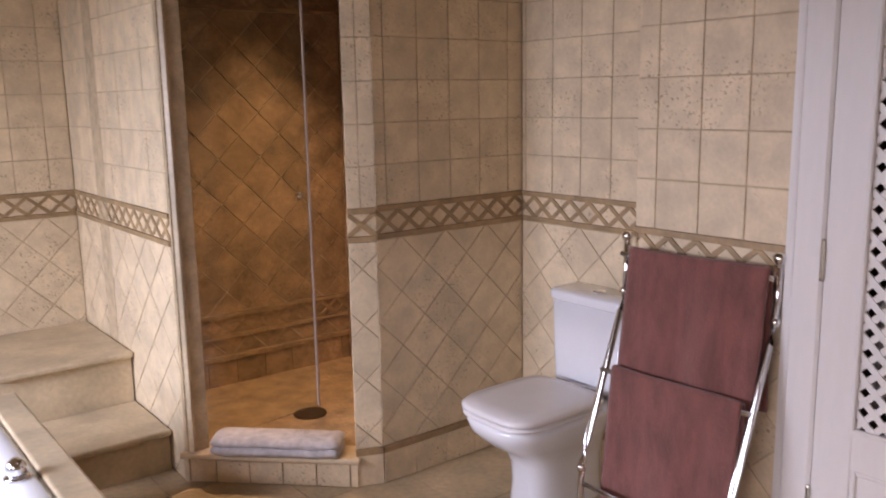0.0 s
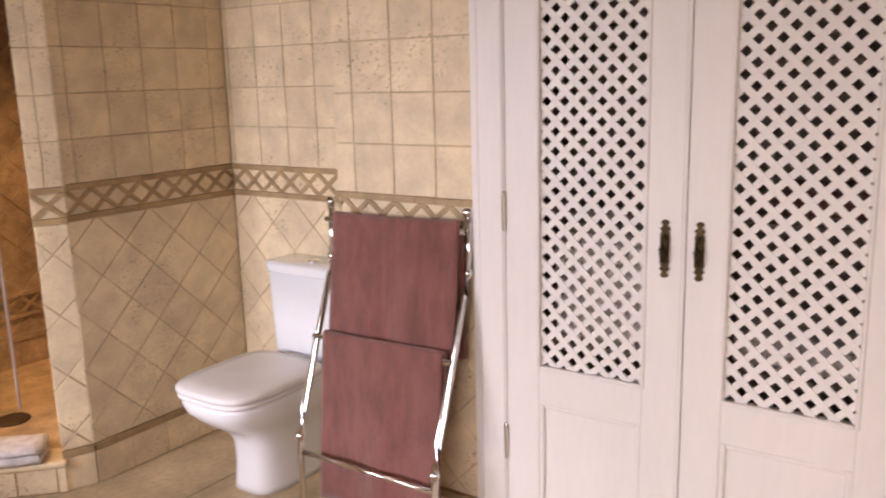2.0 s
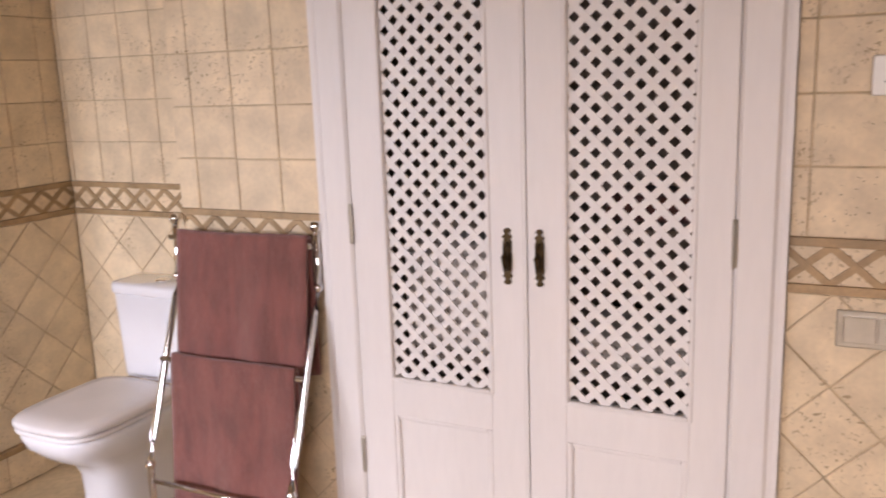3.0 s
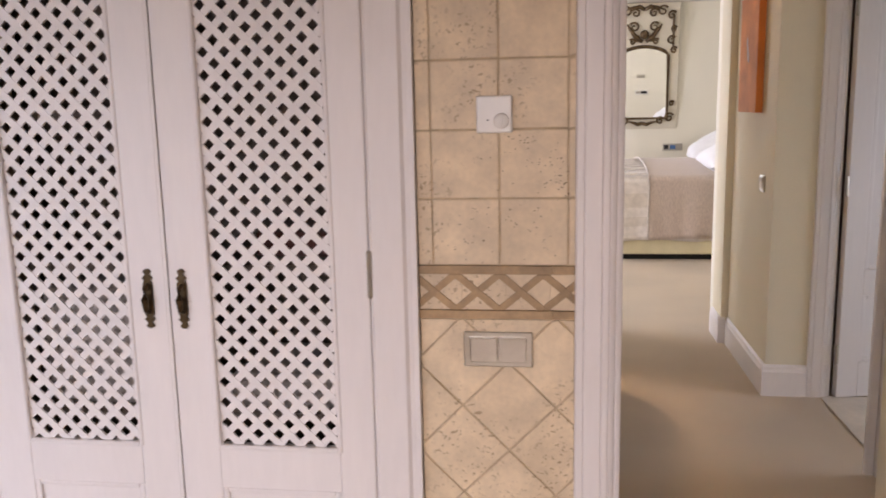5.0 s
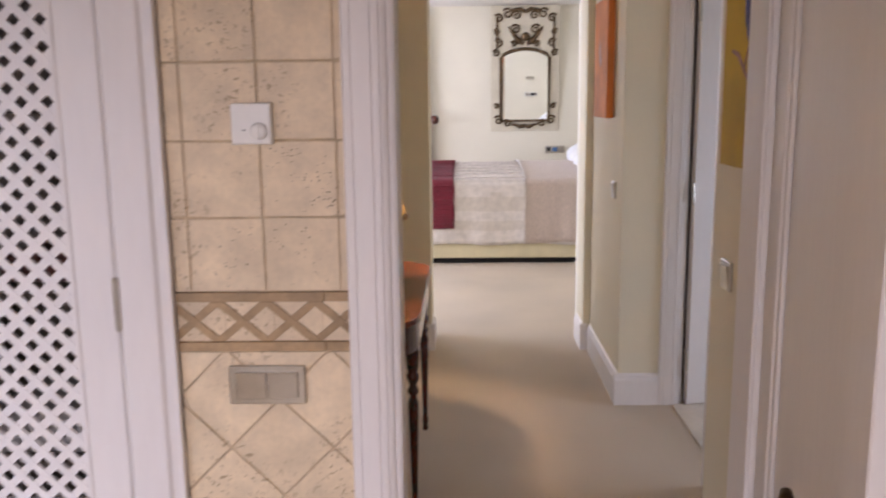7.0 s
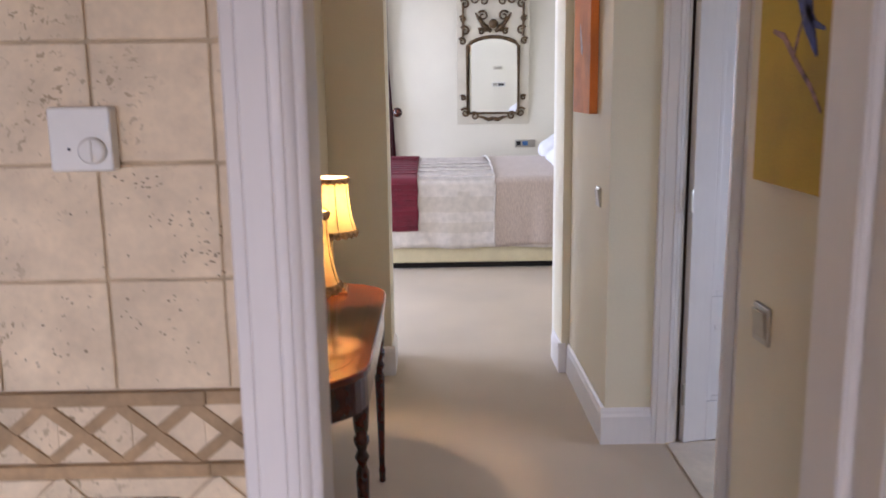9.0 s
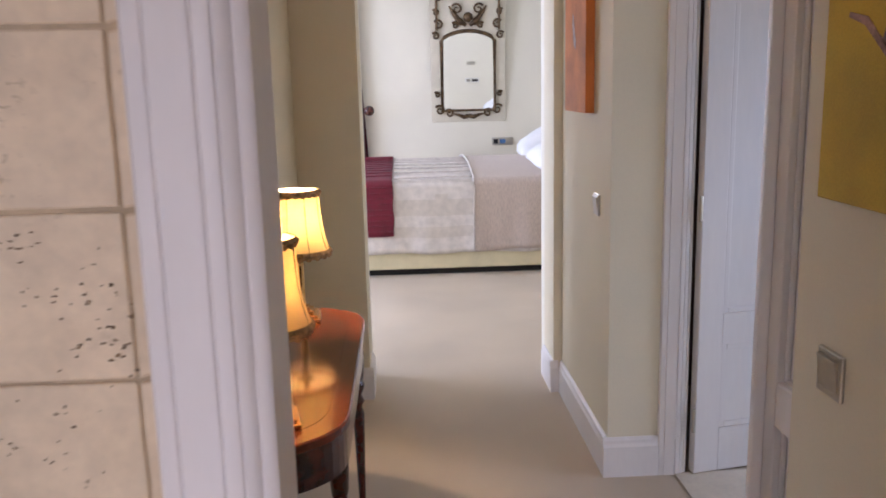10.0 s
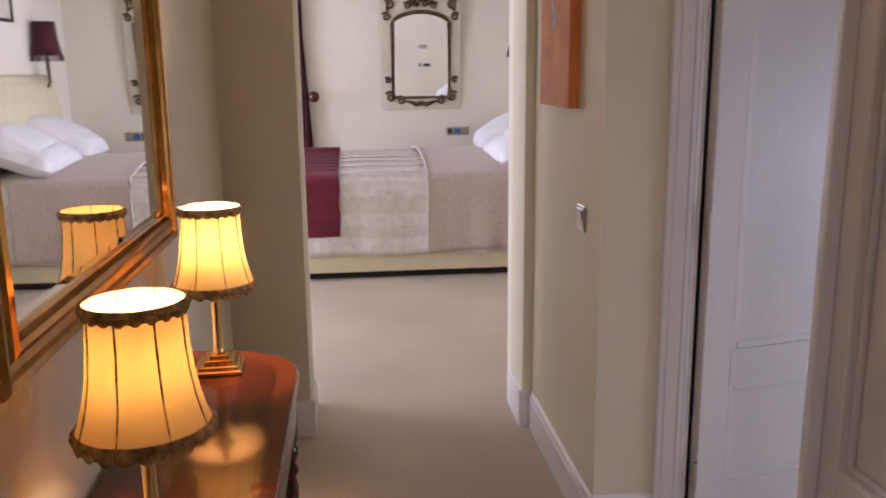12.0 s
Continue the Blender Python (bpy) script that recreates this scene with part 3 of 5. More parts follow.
def lattice_door(y_hinge, y_meet, p0, p1, hole):
    """One door; p0 < p1 bound the lattice across."""
    lo, hi = min(y_hinge, y_meet), max(y_hinge, y_meet)
    d = new("door")
    d.parent = cup
    x0, x1 = -0.026, 0.002
    part("stile", box((x0, lo + 0.002, 0.075), (x1, p0, 2.066), 0.003, 1), white, d)
    part("stile", box((x0, p1, 0.075), (x1, hi - 0.002, 2.066), 0.003, 1), white, d)
    for z0, z1 in ((0.075, 0.17), (0.515, LAT0), (LAT1, 2.066)):
        part("rail", box((x0 + 0.0006, p0, z0), (x1, p1, z1), 0.0, 1), white, d)
    part("panel", box((x0 + 0.011, p0, 0.17), (x1 - 0.004, p1, 0.515)), white, d)
    for a, b, z0, z1 in ((p0 - 0.008, p0 + 0.003, LAT0 - 0.008, LAT1), (p1 - 0.003, p1 + 0.008, LAT0 - 0.008, LAT1), (p0 + 0.003, p1 - 0.003, LAT0 - 0.008, LAT0 + 0.003), (p0 + 0.003, p1 - 0.003, LAT1 - 0.003, LAT1 + 0.008), (p0, p0 + 0.014, 0.17, 0.515), (p1 - 0.014, p1, 0.17, 0.515), (p0 + 0.014, p1 - 0.014, 0.501, 0.515), (p0 + 0.014, p1 - 0.014, 0.17, 0.184)):
        part("bead", box((x0 - (0.004 if z1 > 0.6 else -0.001), a, z0), (x0 + 0.011, b, z1), 0.003, 1), white, d)
    step = 0.0516   # spacing of the crossing slats along the edge
    h = LATW * math.sqrt(2) / 2
    for layer, (sgn, xa, xb) in enumerate(((1, x0 + 0.009, x0 + 0.0148), (-1, x0 + 0.0102, x0 + 0.016))):
        k = -40
        while k < 40:
            mid = (p0 + p1) / 2
            c = hole[1] - sgn * (hole[0] - mid) + step / 2 + k * step
            poly = [(p0 - 0.1, c + sgn * (p0 - 0.1 - mid) - h), (p1 + 0.1, c + sgn * (p1 + 0.1 - mid) - h), (p1 + 0.1, c + sgn * (p1 + 0.1 - mid) + h), (p0 - 0.1, c + sgn * (p0 - 0.1 - mid) + h)]
            poly = clip_rect(poly, p0, p1, LAT0, LAT1)
            k += 1
            if len(poly) < 3:
                continue
            bm = bmesh.new()
            fa = [bm.verts.new((xa, u, v)) for u, v in poly]
            fb = [bm.verts.new((xb, u, v)) for u, v in poly]
            bm.faces.new(fa)
            bm.faces.new(fb)
            for i in range(len(poly)):
                bm.faces.new((fa[i], fa[(i + 1) % len(poly)], fb[(i + 1) % len(poly)], fb[i]))
            part("slat", bm, white, d)
    for z in (0.38, 1.05, 1.75):
        part("hinge", lathe([(0.004, z - 0.055), (0.006, z - 0.05), (0.006, z + 0.05), (0.004, z + 0.055)], 8, m=Matrix.Translation((-0.031, y_hinge, 0))), steel, d, "steel hinge knuckle")
    return d


d1 = lattice_door(1.064, 0.567, 0.665, 0.960, (0.683, 0.622))
d2 = lattice_door(0.074, 0.563, 0.163, 0.461, (0.185, 0.627))
part("astragal", box((-0.030, 0.561, 0.08), (-0.0262, 0.569, 2.06), 0.001, 1), white, d1)


def cupboard_handle(parent, y):
    """A pierced bronze back plate with a drop pull."""
    prof = [(0.004, -0.072), (0.010, -0.066), (0.005, -0.058), (0.013, -0.050), (0.008, -0.044), (0.0115, -0.036), (0.0115, 0.036), (0.008, 0.044), (0.013, 0.050), (0.005, 0.058), (0.010, 0.066), (0.004, 0.072)]
    bm = bmesh.new()
    outline = [(w, z) for w, z in prof] + [(-w, z) for w, z in reversed(prof)]
    f = bm.faces.new([bm.verts.new((-0.0265, y + u, 0.988 + z)) for u, z in outline])
    r = bmesh.ops.extrude_face_region(bm, geom=[f])
    bmesh.ops.translate(bm, verts=[v for v in r["geom"] if isinstance(v, bmesh.types.BMVert)], vec=(-0.005, 0, 0))
    h = part("handle", bm, bronze, parent, "dark bronze ornate pull")
    part("pull", tube([(-0.031, y, 1.022), (-0.046, y, 1.016), (-0.05, y, 0.99), (-0.046, y, 0.962), (-0.031, y, 0.956)], [0.005, 0.006, 0.0085, 0.006, 0.005], 8), bronze, h)
    return h


cupboard_handle(d1, 0.612)
cupboard_handle(d2, 0.527)

# ---- toilet ----
def ring_loft(sections, n=40, bm=None):
    """sections: (cx, cy, hx_back, hx_front, hy, z, squareness) of rounded outlines, bottom to top."""
    bm = bm or bmesh.new()
    rings = []
    for cx, cy, hb, hf, hy, z, sq in sections:
        ring = []
        for i in range(n):
            a = 2 * math.pi * i / n
            c, s = math.cos(a), math.sin(a)
            px = math.copysign(abs(c) ** (2 / sq), c) * (hf if c < 0 else hb)
            py = math.copysign(abs(s) ** (2 / sq), s) * hy
            ring.append(bm.verts.new((cx + px, cy + py, z)))
        rings.append(ring)
    for a, b in zip(rings, rings[1:]):
        for i in range(n):
            bm.faces.new((a[i], a[(i + 1) % n], b[(i + 1) % n], b[i]))
    bm.faces.new(rings[0])
    bm.faces.new(rings[-1])
    return bm


toilet = thing("toilet", "white ceramic close-coupled toilet with closed lid", "toilet")
CY = 2.055
part("bowl", ring_loft([(2.13, CY, 0.16, 0.205, 0.115, 0.0, 3.2), (2.13, CY, 0.16, 0.20, 0.112, 0.02, 3.2), (2.13, CY, 0.16, 0.195, 0.108, 0.10, 3), (2.13, CY, 0.16, 0.20, 0.112, 0.18, 3), (2.12, CY, 0.17, 0.225, 0.13, 0.235, 3), (2.08, CY, 0.20, 0.26, 0.16, 0.278, 3), (2.06, CY, 0.24, 0.29, 0.182, 0.33, 3.2), (2.06, CY, 0.25, 0.297, 0.187, 0.36, 3.4), (2.06, CY, 0.25, 0.293, 0.185, 0.374, 3.4)]), ceramic, toilet, smooth=True)
part("seat", ring_loft([(2.05, CY, 0.15, 0.285, 0.178, 0.377, 4.2), (2.05, CY, 0.155, 0.292, 0.184, 0.381, 4.2), (2.05, CY, 0.155, 0.292, 0.184, 0.389, 4.2), (2.05, CY, 0.15, 0.287, 0.18, 0.393, 4.2)]), seat_white, toilet, "white seat", True)
part("lid", ring_loft([(2.05, CY, 0.15, 0.285, 0.178, 0.396, 4.4), (2.05, CY, 0.157, 0.294, 0.186, 0.400, 4.4), (2.05, CY, 0.157, 0.294, 0.186, 0.414, 4.4), (2.05, CY, 0.15, 0.285, 0.178, 0.422, 4.4), (2.05, CY, 0.11, 0.22, 0.13, 0.427, 4)]), seat_white, toilet, "closed white lid", True)
part("hinge", tube([(2.225, CY - 0.1, 0.405), (2.225, CY + 0.1, 0.405)], 0.012, 10), chrome, toilet, "chrome seat hinge", True)
part("tank", ring_loft([(2.34, CY, 0.085, 0.065, 0.17, 0.36, 6), (2.34, CY, 0.088, 0.072, 0.178, 0.40, 7), (2.34, CY, 0.088, 0.08, 0.185, 0.705, 7)], 48), ceramic, toilet, smooth=True)
part("tank_lid", ring_loft([(2.34, CY, 0.088, 0.084, 0.188, 0.709, 7), (2.34, CY, 0.088, 0.088, 0.192, 0.714, 7), (2.34, CY, 0.088, 0.088, 0.192, 0.738, 7), (2.34, CY, 0.083, 0.082, 0.186, 0.748, 7)], 48), ceramic, toilet, smooth=True)
part("flush_button", lathe([(0.022, 0.748), (0.024, 0.754), (0.016, 0.757)], 16, m=Matrix.Translation((2.335, CY, 0))), chrome, toilet, "chrome flush button", True)

# ---- towel stand ----
stand = thing("towel_stand", "chrome ladder towel stand leaning by the tiled pier", "towel stand")
YL, YR = 1.70, 1.185
for y in (YL, YR):
    s = -1 if y == YL else 1
    part("post", tube([(2.058, y, 1.02), (2.056, y, 0.92), (2.05, y, 0.86), (2.03, y, 0.80), (1.88, y, 0.40), (1.862, y, 0.34), (1.855, y, 0.28), (1.855, y, 0.0)], 0.0105, 12), chrome, stand, smooth=True)
    part("finial", lathe([(0.008, 0.0), (0.013, 0.004), (0.008, 0.008), (0.016, 0.016), (0.019, 0.026), (0.015, 0.037), (0.004, 0.042)], 16, m=Matrix.Translation((2.058, y, 1.012))), chrome, stand, smooth=True)
    for kx, kz in ((1.857, 0.32), (2.05, 0.862)):
        part("knuckle", lathe([(0.0, -0.016), (0.012, -0.011), (0.016, 0.0), (0.012, 0.011), (0.0, 0.016)], 14, m=Matrix.Translation((kx, y, kz))), chrome, stand, smooth=True)
for x, z in ((2.03, 0.985), (1.945, 0.625), (1.856, 0.268)):
    part("rung", tube([(x, YL, z), (x, YR, z)], 0.008, 10), chrome, stand, smooth=True)


def hung_towel(name, x, z, y0, y1, front, back, label, seed, slope):
    """A towel folded over a rung: front fall, fold and back fall, with thickness and soft folds."""
    rng = np.random.RandomState(seed)
    ph = rng.rand(6) * 6.28
    bm = bmesh.new()
    prof = []
    for i in range(19):
        prof.append((-0.014, z - front + (front - 0.0) * i / 18, 0))
    for i in range(1, 8):
        a = math.pi * i / 8
        prof.append((-0.014 * math.cos(a), z + 0.014 * math.sin(a), 1))
    for i in range(19):
        prof.append((0.014, z - back * i / 18, 2))
    rows = []
    nu = 34
    for px, pz, side in prof:
        row = []
        for j in range(nu + 1):
            u = j / nu
            y = y0 + (y1 - y0) * u
            fall = max(0, z - pz)
            w = 0.010 * fall / max(front, 0.1)
            wave = w * (math.sin(u * 11 + ph[0]) + 0.35 * math.sin(u * 19 + ph[1] + fall * 3)) + 0.004 * noise.noise((u * 5, fall * 7, seed)) * min(1, fall * 12)
            lean = -slope * fall if side == 0 else 0.0
            sag = 0.005 * math.sin(u * 5 + ph[3])
            inset = 0.010 * (fall / max(front, 0.1)) * (0.5 - u) * math.sin(ph[4]) * 1.2
            row.append(bm.verts.new((x + px + wave + lean, y + inset, pz + sag * (1 if side != 1 else 0.6) + (0.012 * math.sin(u * 7 + ph[5]) if fall > 0.95 * front else 0))))
        rows.append(row)
    for a, b in zip(rows, rows[1:]):
        for j in range(nu):
            bm.faces.new((a[j], a[j + 1], b[j + 1], b[j]))
    bmesh.ops.recalc_face_normals(bm, faces=bm.faces)
    bmesh.ops.solidify(bm, geom=bm.faces[:], thickness=0.009)
    ob = part(name, bm, towel_red, None, smooth=True)
    return tagged(ob, label, "towel", "towels on the stand")


hung_towel("towel", 2.03, 0.999, 1.66, 1.192, 0.42, 0.40, "dusky rose terry towel over the top rung", 3, 0.12)
hung_towel("towel", 1.945, 0.639, 1.65, 1.205, 0.53, 0.20, "dusky rose terry towel over the lower rung", 8, 0.08)

# ---- shower ----
A, B = Vector((1.115, 3.085, 0)), Vector((1.59, 2.61, 0))
DIA = (B - A).normalized()
OUT = Vector((-1, -1, 0)).normalized()
DM = Matrix.Translation(A) @ Matrix((DIA, Vector((0, 0, 1)), OUT)).transposed().to_4x4()   # local: along the sill, up, out
SPAN = (B - A).length
kerb = structure("shower_kerb", box((-0.02, 0, -0.10), (SPAN + 0.01, 0.100, 0.004)), grout, "tiled kerb of the shower", "kerb")
kerb.matrix_world = DM
sill = structure("shower_sill", box((-0.03, 0.100, -0.11), (SPAN + 0.02, 0.122, 0.03), 0.008, 3), stone_step, "rounded cream stone sill of the shower", "sill")
sill.matrix_world = DM
jamb = structure("shower_jamb", box((-0.005, 0.122, -0.09), (0.03, CEIL, 0.012), 0.004, 1), stone_step, "narrow stone jamb of the shower opening", "jamb")
jamb.matrix_world = DM
structure("shower_head_wall", prism([(1.115, 3.10), (1.60, 2.625), (1.66, 2.68), (1.18, 3.16)], 2.1, CEIL), grout, "wall over the shower opening", "wall")

door = thing("glass_shower_door", "clear glass shower door standing open inwards", "shower door", pose(1.15, 3.085, 0.127, 0, 0, 7.0))
part("pane", box((0.0, -0.004, 0.01), (0.592, 0.004, 1.93), 0.001, 1), glass, door, "clear glass pane").visible_shadow = False
part("edge_seal", box((0.592, -0.006, 0.01), (0.602, 0.006, 1.93), 0.002, 1), material("milky_seal", (0.5, 0.45, 0.42), 0.3, vary=0.02, bump=0), door, "milky edge seal")
for z in (0.20, 1.72):
    part("hinge", box((-0.012, -0.014, z - 0.03), (0.045, 0.014, z + 0.03), 0.004, 2), chrome, door, "chrome glass hinge")
part("knob", lathe([(0.006, 0.004), (0.006, 0.018), (0.014, 0.022), (0.016, 0.032), (0.010, 0.038)], 14, m=Matrix.Translation((0.527, 0, 0.955)) @ Matrix.Rotation(radians(90), 4, "X")), chrome, door, "chrome knob", True)
drain = thing("shower_drain", "round dark metal drain in the shower floor", "drain")
part("grate", lathe([(0.075, 0.0902), (0.075, 0.094), (0.066, 0.096)], 28, m=Matrix.Translation((1.72, 3.2, 0))), drain_dark, drain)

bm = bmesh.new()
L, Wd = 0.52, 0.145
for layer in range(2):
    z0 = 0.124 + layer * 0.027
    n = ring_loft([(0, 0, L / 2 - 0.012, L / 2 - 0.012, Wd / 2 - 0.012, z0, 9), (0, 0, L / 2 - 0.002, L / 2, Wd / 2, z0 + 0.008, 8), (0, 0, L / 2, L / 2 - 0.003, Wd / 2, z0 + 0.017, 8), (0, 0, L / 2 - 0.012, L / 2 - 0.014, Wd / 2 - 0.012, z0 + 0.0265, 8)], 60, bm)
for v in bm.verts:
    v.co += Vector((noise.noise(v.co * 28) * 0.006, noise.noise(v.co * 28 + Vector((5, 0, 0))) * 0.006, noise.noise(v.co * 22 + Vector((0, 7, 0))) * 0.004 + 0.002 * (v.co.z > 0.127)))
mat_towel = part("bath_mat", bm, towel_white, None, smooth=True)
mat_towel.matrix_world = Matrix.Translation((A + DIA * (SPAN * 0.53) - OUT * 0.025)) @ Matrix.Rotation(radians(-45), 4, "Z") @ Matrix.Translation((0, 0, 0.124)) @ Matrix.Diagonal((1, 1, 1.25, 1)) @ Matrix.Translation((0, 0, -0.124))
tagged(mat_towel, "folded pale terry bath mat lying on the shower sill", "bath mat")

# ---- steps and tub ----
steps = thing("stone_steps", "two cream marble steps beside the bath", "steps")
for y0, y1, z1, zt in ((3.235, 3.62, 0.155, 0.182), (3.645, 4.31, 0.385, 0.412)):
    part("riser", box((0.56, y0, 0.0), (1.094, y1 + 0.02, z1)), stone_step, steps)
    part("tread", box((0.56, y0 - 0.032, z1), (1.096, y1 + 0.02 if z1 < 0.2 else y1, zt), 0.009, 3), stone_step, steps)
bath = thing("bathtub", "white bathtub set in a cream stone surround", "bathtub")
part("apron", box((-0.45, 1.12, 0.0), (0.515, 3.10, 0.465)), stone_step, bath, "cream stone side")
for lo, hi in (((0.44, 1.1, 0.465), (0.535, 3.12, 0.5)), ((-0.47, 1.1, 0.465), (-0.375, 3.12, 0.5)), ((-0.375, 3.02, 0.465), (0.44, 3.12, 0.5)), ((-0.375, 1.1, 0.465), (0.44, 1.2, 0.5))):
    part("rim", box(lo, hi, 0.01, 3), stone_step, bath, "rounded cream stone rim")
bm = bmesh.new()
secs = [(0.0325, 2.11, 0.405, 0.405, 0.908, 0.488, 14), (0.0325, 2.11, 0.39, 0.39, 0.895, 0.496, 12), (0.0325, 2.11, 0.33, 0.33, 0.83, 0.494, 8), (0.0325, 2.11, 0.31, 0.31, 0.80, 0.47, 6)]
ring_loft(secs, 64, bm)
part("tub", bm, tub_white, bath, "glossy white tub", True)
tap = thing("bath_tap", "chrome domed bath valve handle on the tub", "tap")
part("flange", lathe([(0.034, 0.4955), (0.034, 0.501), (0.026, 0.505)], 20, m=Matrix.Translation((0.385, 2.37, 0))), chrome, tap, smooth=True)
part("dome", lathe([(0.02, 0.503), (0.026, 0.512), (0.027, 0.528), (0.022, 0.542), (0.010, 0.551), (0.003, 0.553)], 20, m=Matrix.Translation((0.385, 2.37, 0))), chrome, tap, smooth=True)

# ---- wall switches and controls ----
thermo = thing("room_thermostat", "white square room thermostat with a round dial", "thermostat", pose(2.08, -0.213, 1.405, 0, 0, 0))
part("case", box((-0.026, -0.039, -0.040), (0.0, 0.039, 0.040), 0.004, 3), plastic, thermo)
part("dial", lathe([(0.017, 0.0), (0.0165, 0.008), (0.014, 0.010)], 24, m=Matrix.Translation((-0.026, -0.016, -0.014)) @ Matrix.Rotation(radians(-90), 4, "Y")), plastic, thermo, "white dial", True)
part("pointer", box((-0.039, -0.018, -0.028), (-0.036, -0.014, 0.0), 0.001, 1), plastic, thermo)
part("lamp", lathe([(0.002, 0), (0.002, 0.001)], 8, m=Matrix.Translation((-0.026, 0.014, -0.012)) @ Matrix.Rotation(radians(-90), 4, "Y")), black, thermo)


def switch(name, m, gangs, label, w=0.082):
    """A framed metal switch; local x to the side, z up, y out of the wall."""
    ob = thing(name, label, "switch", m)
    W = w if gangs == 1 else w * 1.93
    part("frame", box((-W / 2, 0, -w / 2), (W / 2, 0.009, w / 2), 0.003, 2), steel, ob)
    for i in range(gangs):
        c = (i - (gangs - 1) / 2) * 0.066
        bm = box((c - 0.0315, 0.008, -0.03), (c + 0.0315, 0.013, 0.03), 0.0015, 1)
        for v in bm.verts:
            if v.co.y > 0.011:
                v.co.y += 0.004 * (v.co.z / 0.03)
        part("rocker", bm, steel, ob)
    return ob


switch("light_switch", pose(2.08, -0.216, 0.872, 0, 0, 90), 2, "brushed metal double light switch on the tiled wall")
switch("light_switch", pose(2.715, -1.350, 0.962, 0, 0, 0), 1, "brushed metal light switch on the cream wall")
switch("light_switch", pose(4.485, -1.350, 1.015, 0, 0, 0), 1, "brushed metal light switch below the orange canvas")

# ---- pictures ----
orange = thing("orange_painting", "orange abstract canvas on the cream wall", "painting")
part("canvas", box((4.56, -1.348, 1.355), (4.955, -1.313, 1.93), 0.002, 1), orange_paint, orange)
part("edge", box((4.557, -1.3475, 1.355), (4.5598, -1.314, 1.93)), orange_side, orange, "deep orange canvas edge")
part("brushstroke", prism([(4.74, 1.60), (4.77, 1.62), (4.80, 1.70), (4.79, 1.74), (4.76, 1.68), (4.735, 1.63)], 0, 0.002), pale_paint, orange, "pale brushstroke").matrix_world = Matrix(((1, 0, 0, 0), (0, 0, 1, -1.3135), (0, 1, 0, 0), (0, 0, 0, 1)))
yellow = thing("yellow_painting", "yellow canvas with blue and mauve brushstrokes", "painting")
part("canvas", box((2.34, -1.348, 1.265), (2.772, -1.330, 1.86), 0.002, 1), yellow_paint, yellow)


def stroke(points, r, mat, label):
    bm = bmesh.new()
    pts = [Vector((x, 0, z)) for x, z in points]
    rows = []
    for i, p in enumerate(pts):
        d = (pts[min(i + 1, len(pts) - 1)] - pts[max(i - 1, 0)]).normalized()
        nrm = Vector((-d.z, 0, d.x)) * r[i]
        rows.append([bm.verts.new((p.x + s * nrm.x, y, p.z + s * nrm.z)) for s, y in ((1, -1.331), (1, -1.3285), (-1, -1.3285), (-1, -1.331))])
    for a, b in zip(rows, rows[1:]):
        for k in range(4):
            bm.faces.new((a[k], a[(k + 1) % 4], b[(k + 1) % 4], b[k]))
    bm.faces.new(rows[0])
    bm.faces.new(rows[-1])
    return part("brushstroke", bm, mat, yellow, label)


stroke([(2.70, 1.565), (2.65, 1.552), (2.585, 1.50), (2.52, 1.455), (2.474, 1.412)], [0.004, 0.007, 0.006, 0.005, 0.003], mauve_paint, "pale mauve brushstroke")
stroke([(2.60, 1.515), (2.585, 1.55), (2.565, 1.585)], [0.005, 0.004, 0.002], mauve_paint, "pale mauve brushstroke")
stroke([(2.60, 1.69), (2.578, 1.64), (2.545, 1.57), (2.505, 1.51)], [0.012, 0.030, 0.020, 0.004], blue_paint, "blue brushstroke")
stroke([(2.56, 1.60), (2.52, 1.565), (2.48, 1.555)], [0.010, 0.007, 0.003], blue_paint, "blue brushstroke")

# ---- console table ----
table = thing("console_table", "polished mahogany console table with turned legs", "console table")


def d_shape(x0, x1, y_back, y_front, r, n=14):
    pts = [(x1, y_back)]
    depth = y_back - y_front
    for i in range(n + 1):
        a = math.pi / 2 * i / n
        pts.append((x1 - r + r * math.cos(a) ** 0.8, y_back - depth * math.sin(a) ** 0.9))
    for i in range(n + 1):
        a = math.pi / 2 * (1 - i / n)
        pts.append((x0 + r - r * math.cos(a) ** 0.8, y_back - depth * math.sin(a) ** 0.9))
    out = []
    for p in pts + [(x0, y_back)]:
        if not out or (Vector(p) - Vector(out[-1])).length > 0.002:
            out.append(p)
    return out


part("tabletop", prism(d_shape(2.965, 4.165, -0.139, -0.477, 0.24), 0.716, 0.7395, 0.006, 3), [mahogany_band], table, "mahogany top with lighter banding")
part("field", prism(d_shape(3.03, 4.10, -0.142, -0.425, 0.2), 0.7396, 0.7403), mahogany, table, "dark mahogany field")
part("apron", prism(d_shape(2.985, 4.145, -0.145, -0.467, 0.23), 0.62, 0.716), mahogany, table)
LEG = [(0.006, 0.0), (0.013, 0.006), (0.011, 0.03), (0.014, 0.05), (0.010, 0.07), (0.016, 0.30), (0.019, 0.42), (0.012, 0.445), (0.021, 0.465), (0.012, 0.485), (0.022, 0.51), (0.022, 0.525), (0.016, 0.53), (0.021, 0.55), (0.024, 0.60), (0.024, 0.63)]
for x, y in ((3.18, -0.442), (3.97, -0.442), (3.06, -0.19), (4.07, -0.19)):
    part("leg", lathe(LEG, 18, m=Matrix.Translation((x, y, 0))), mahogany, table, smooth=True)


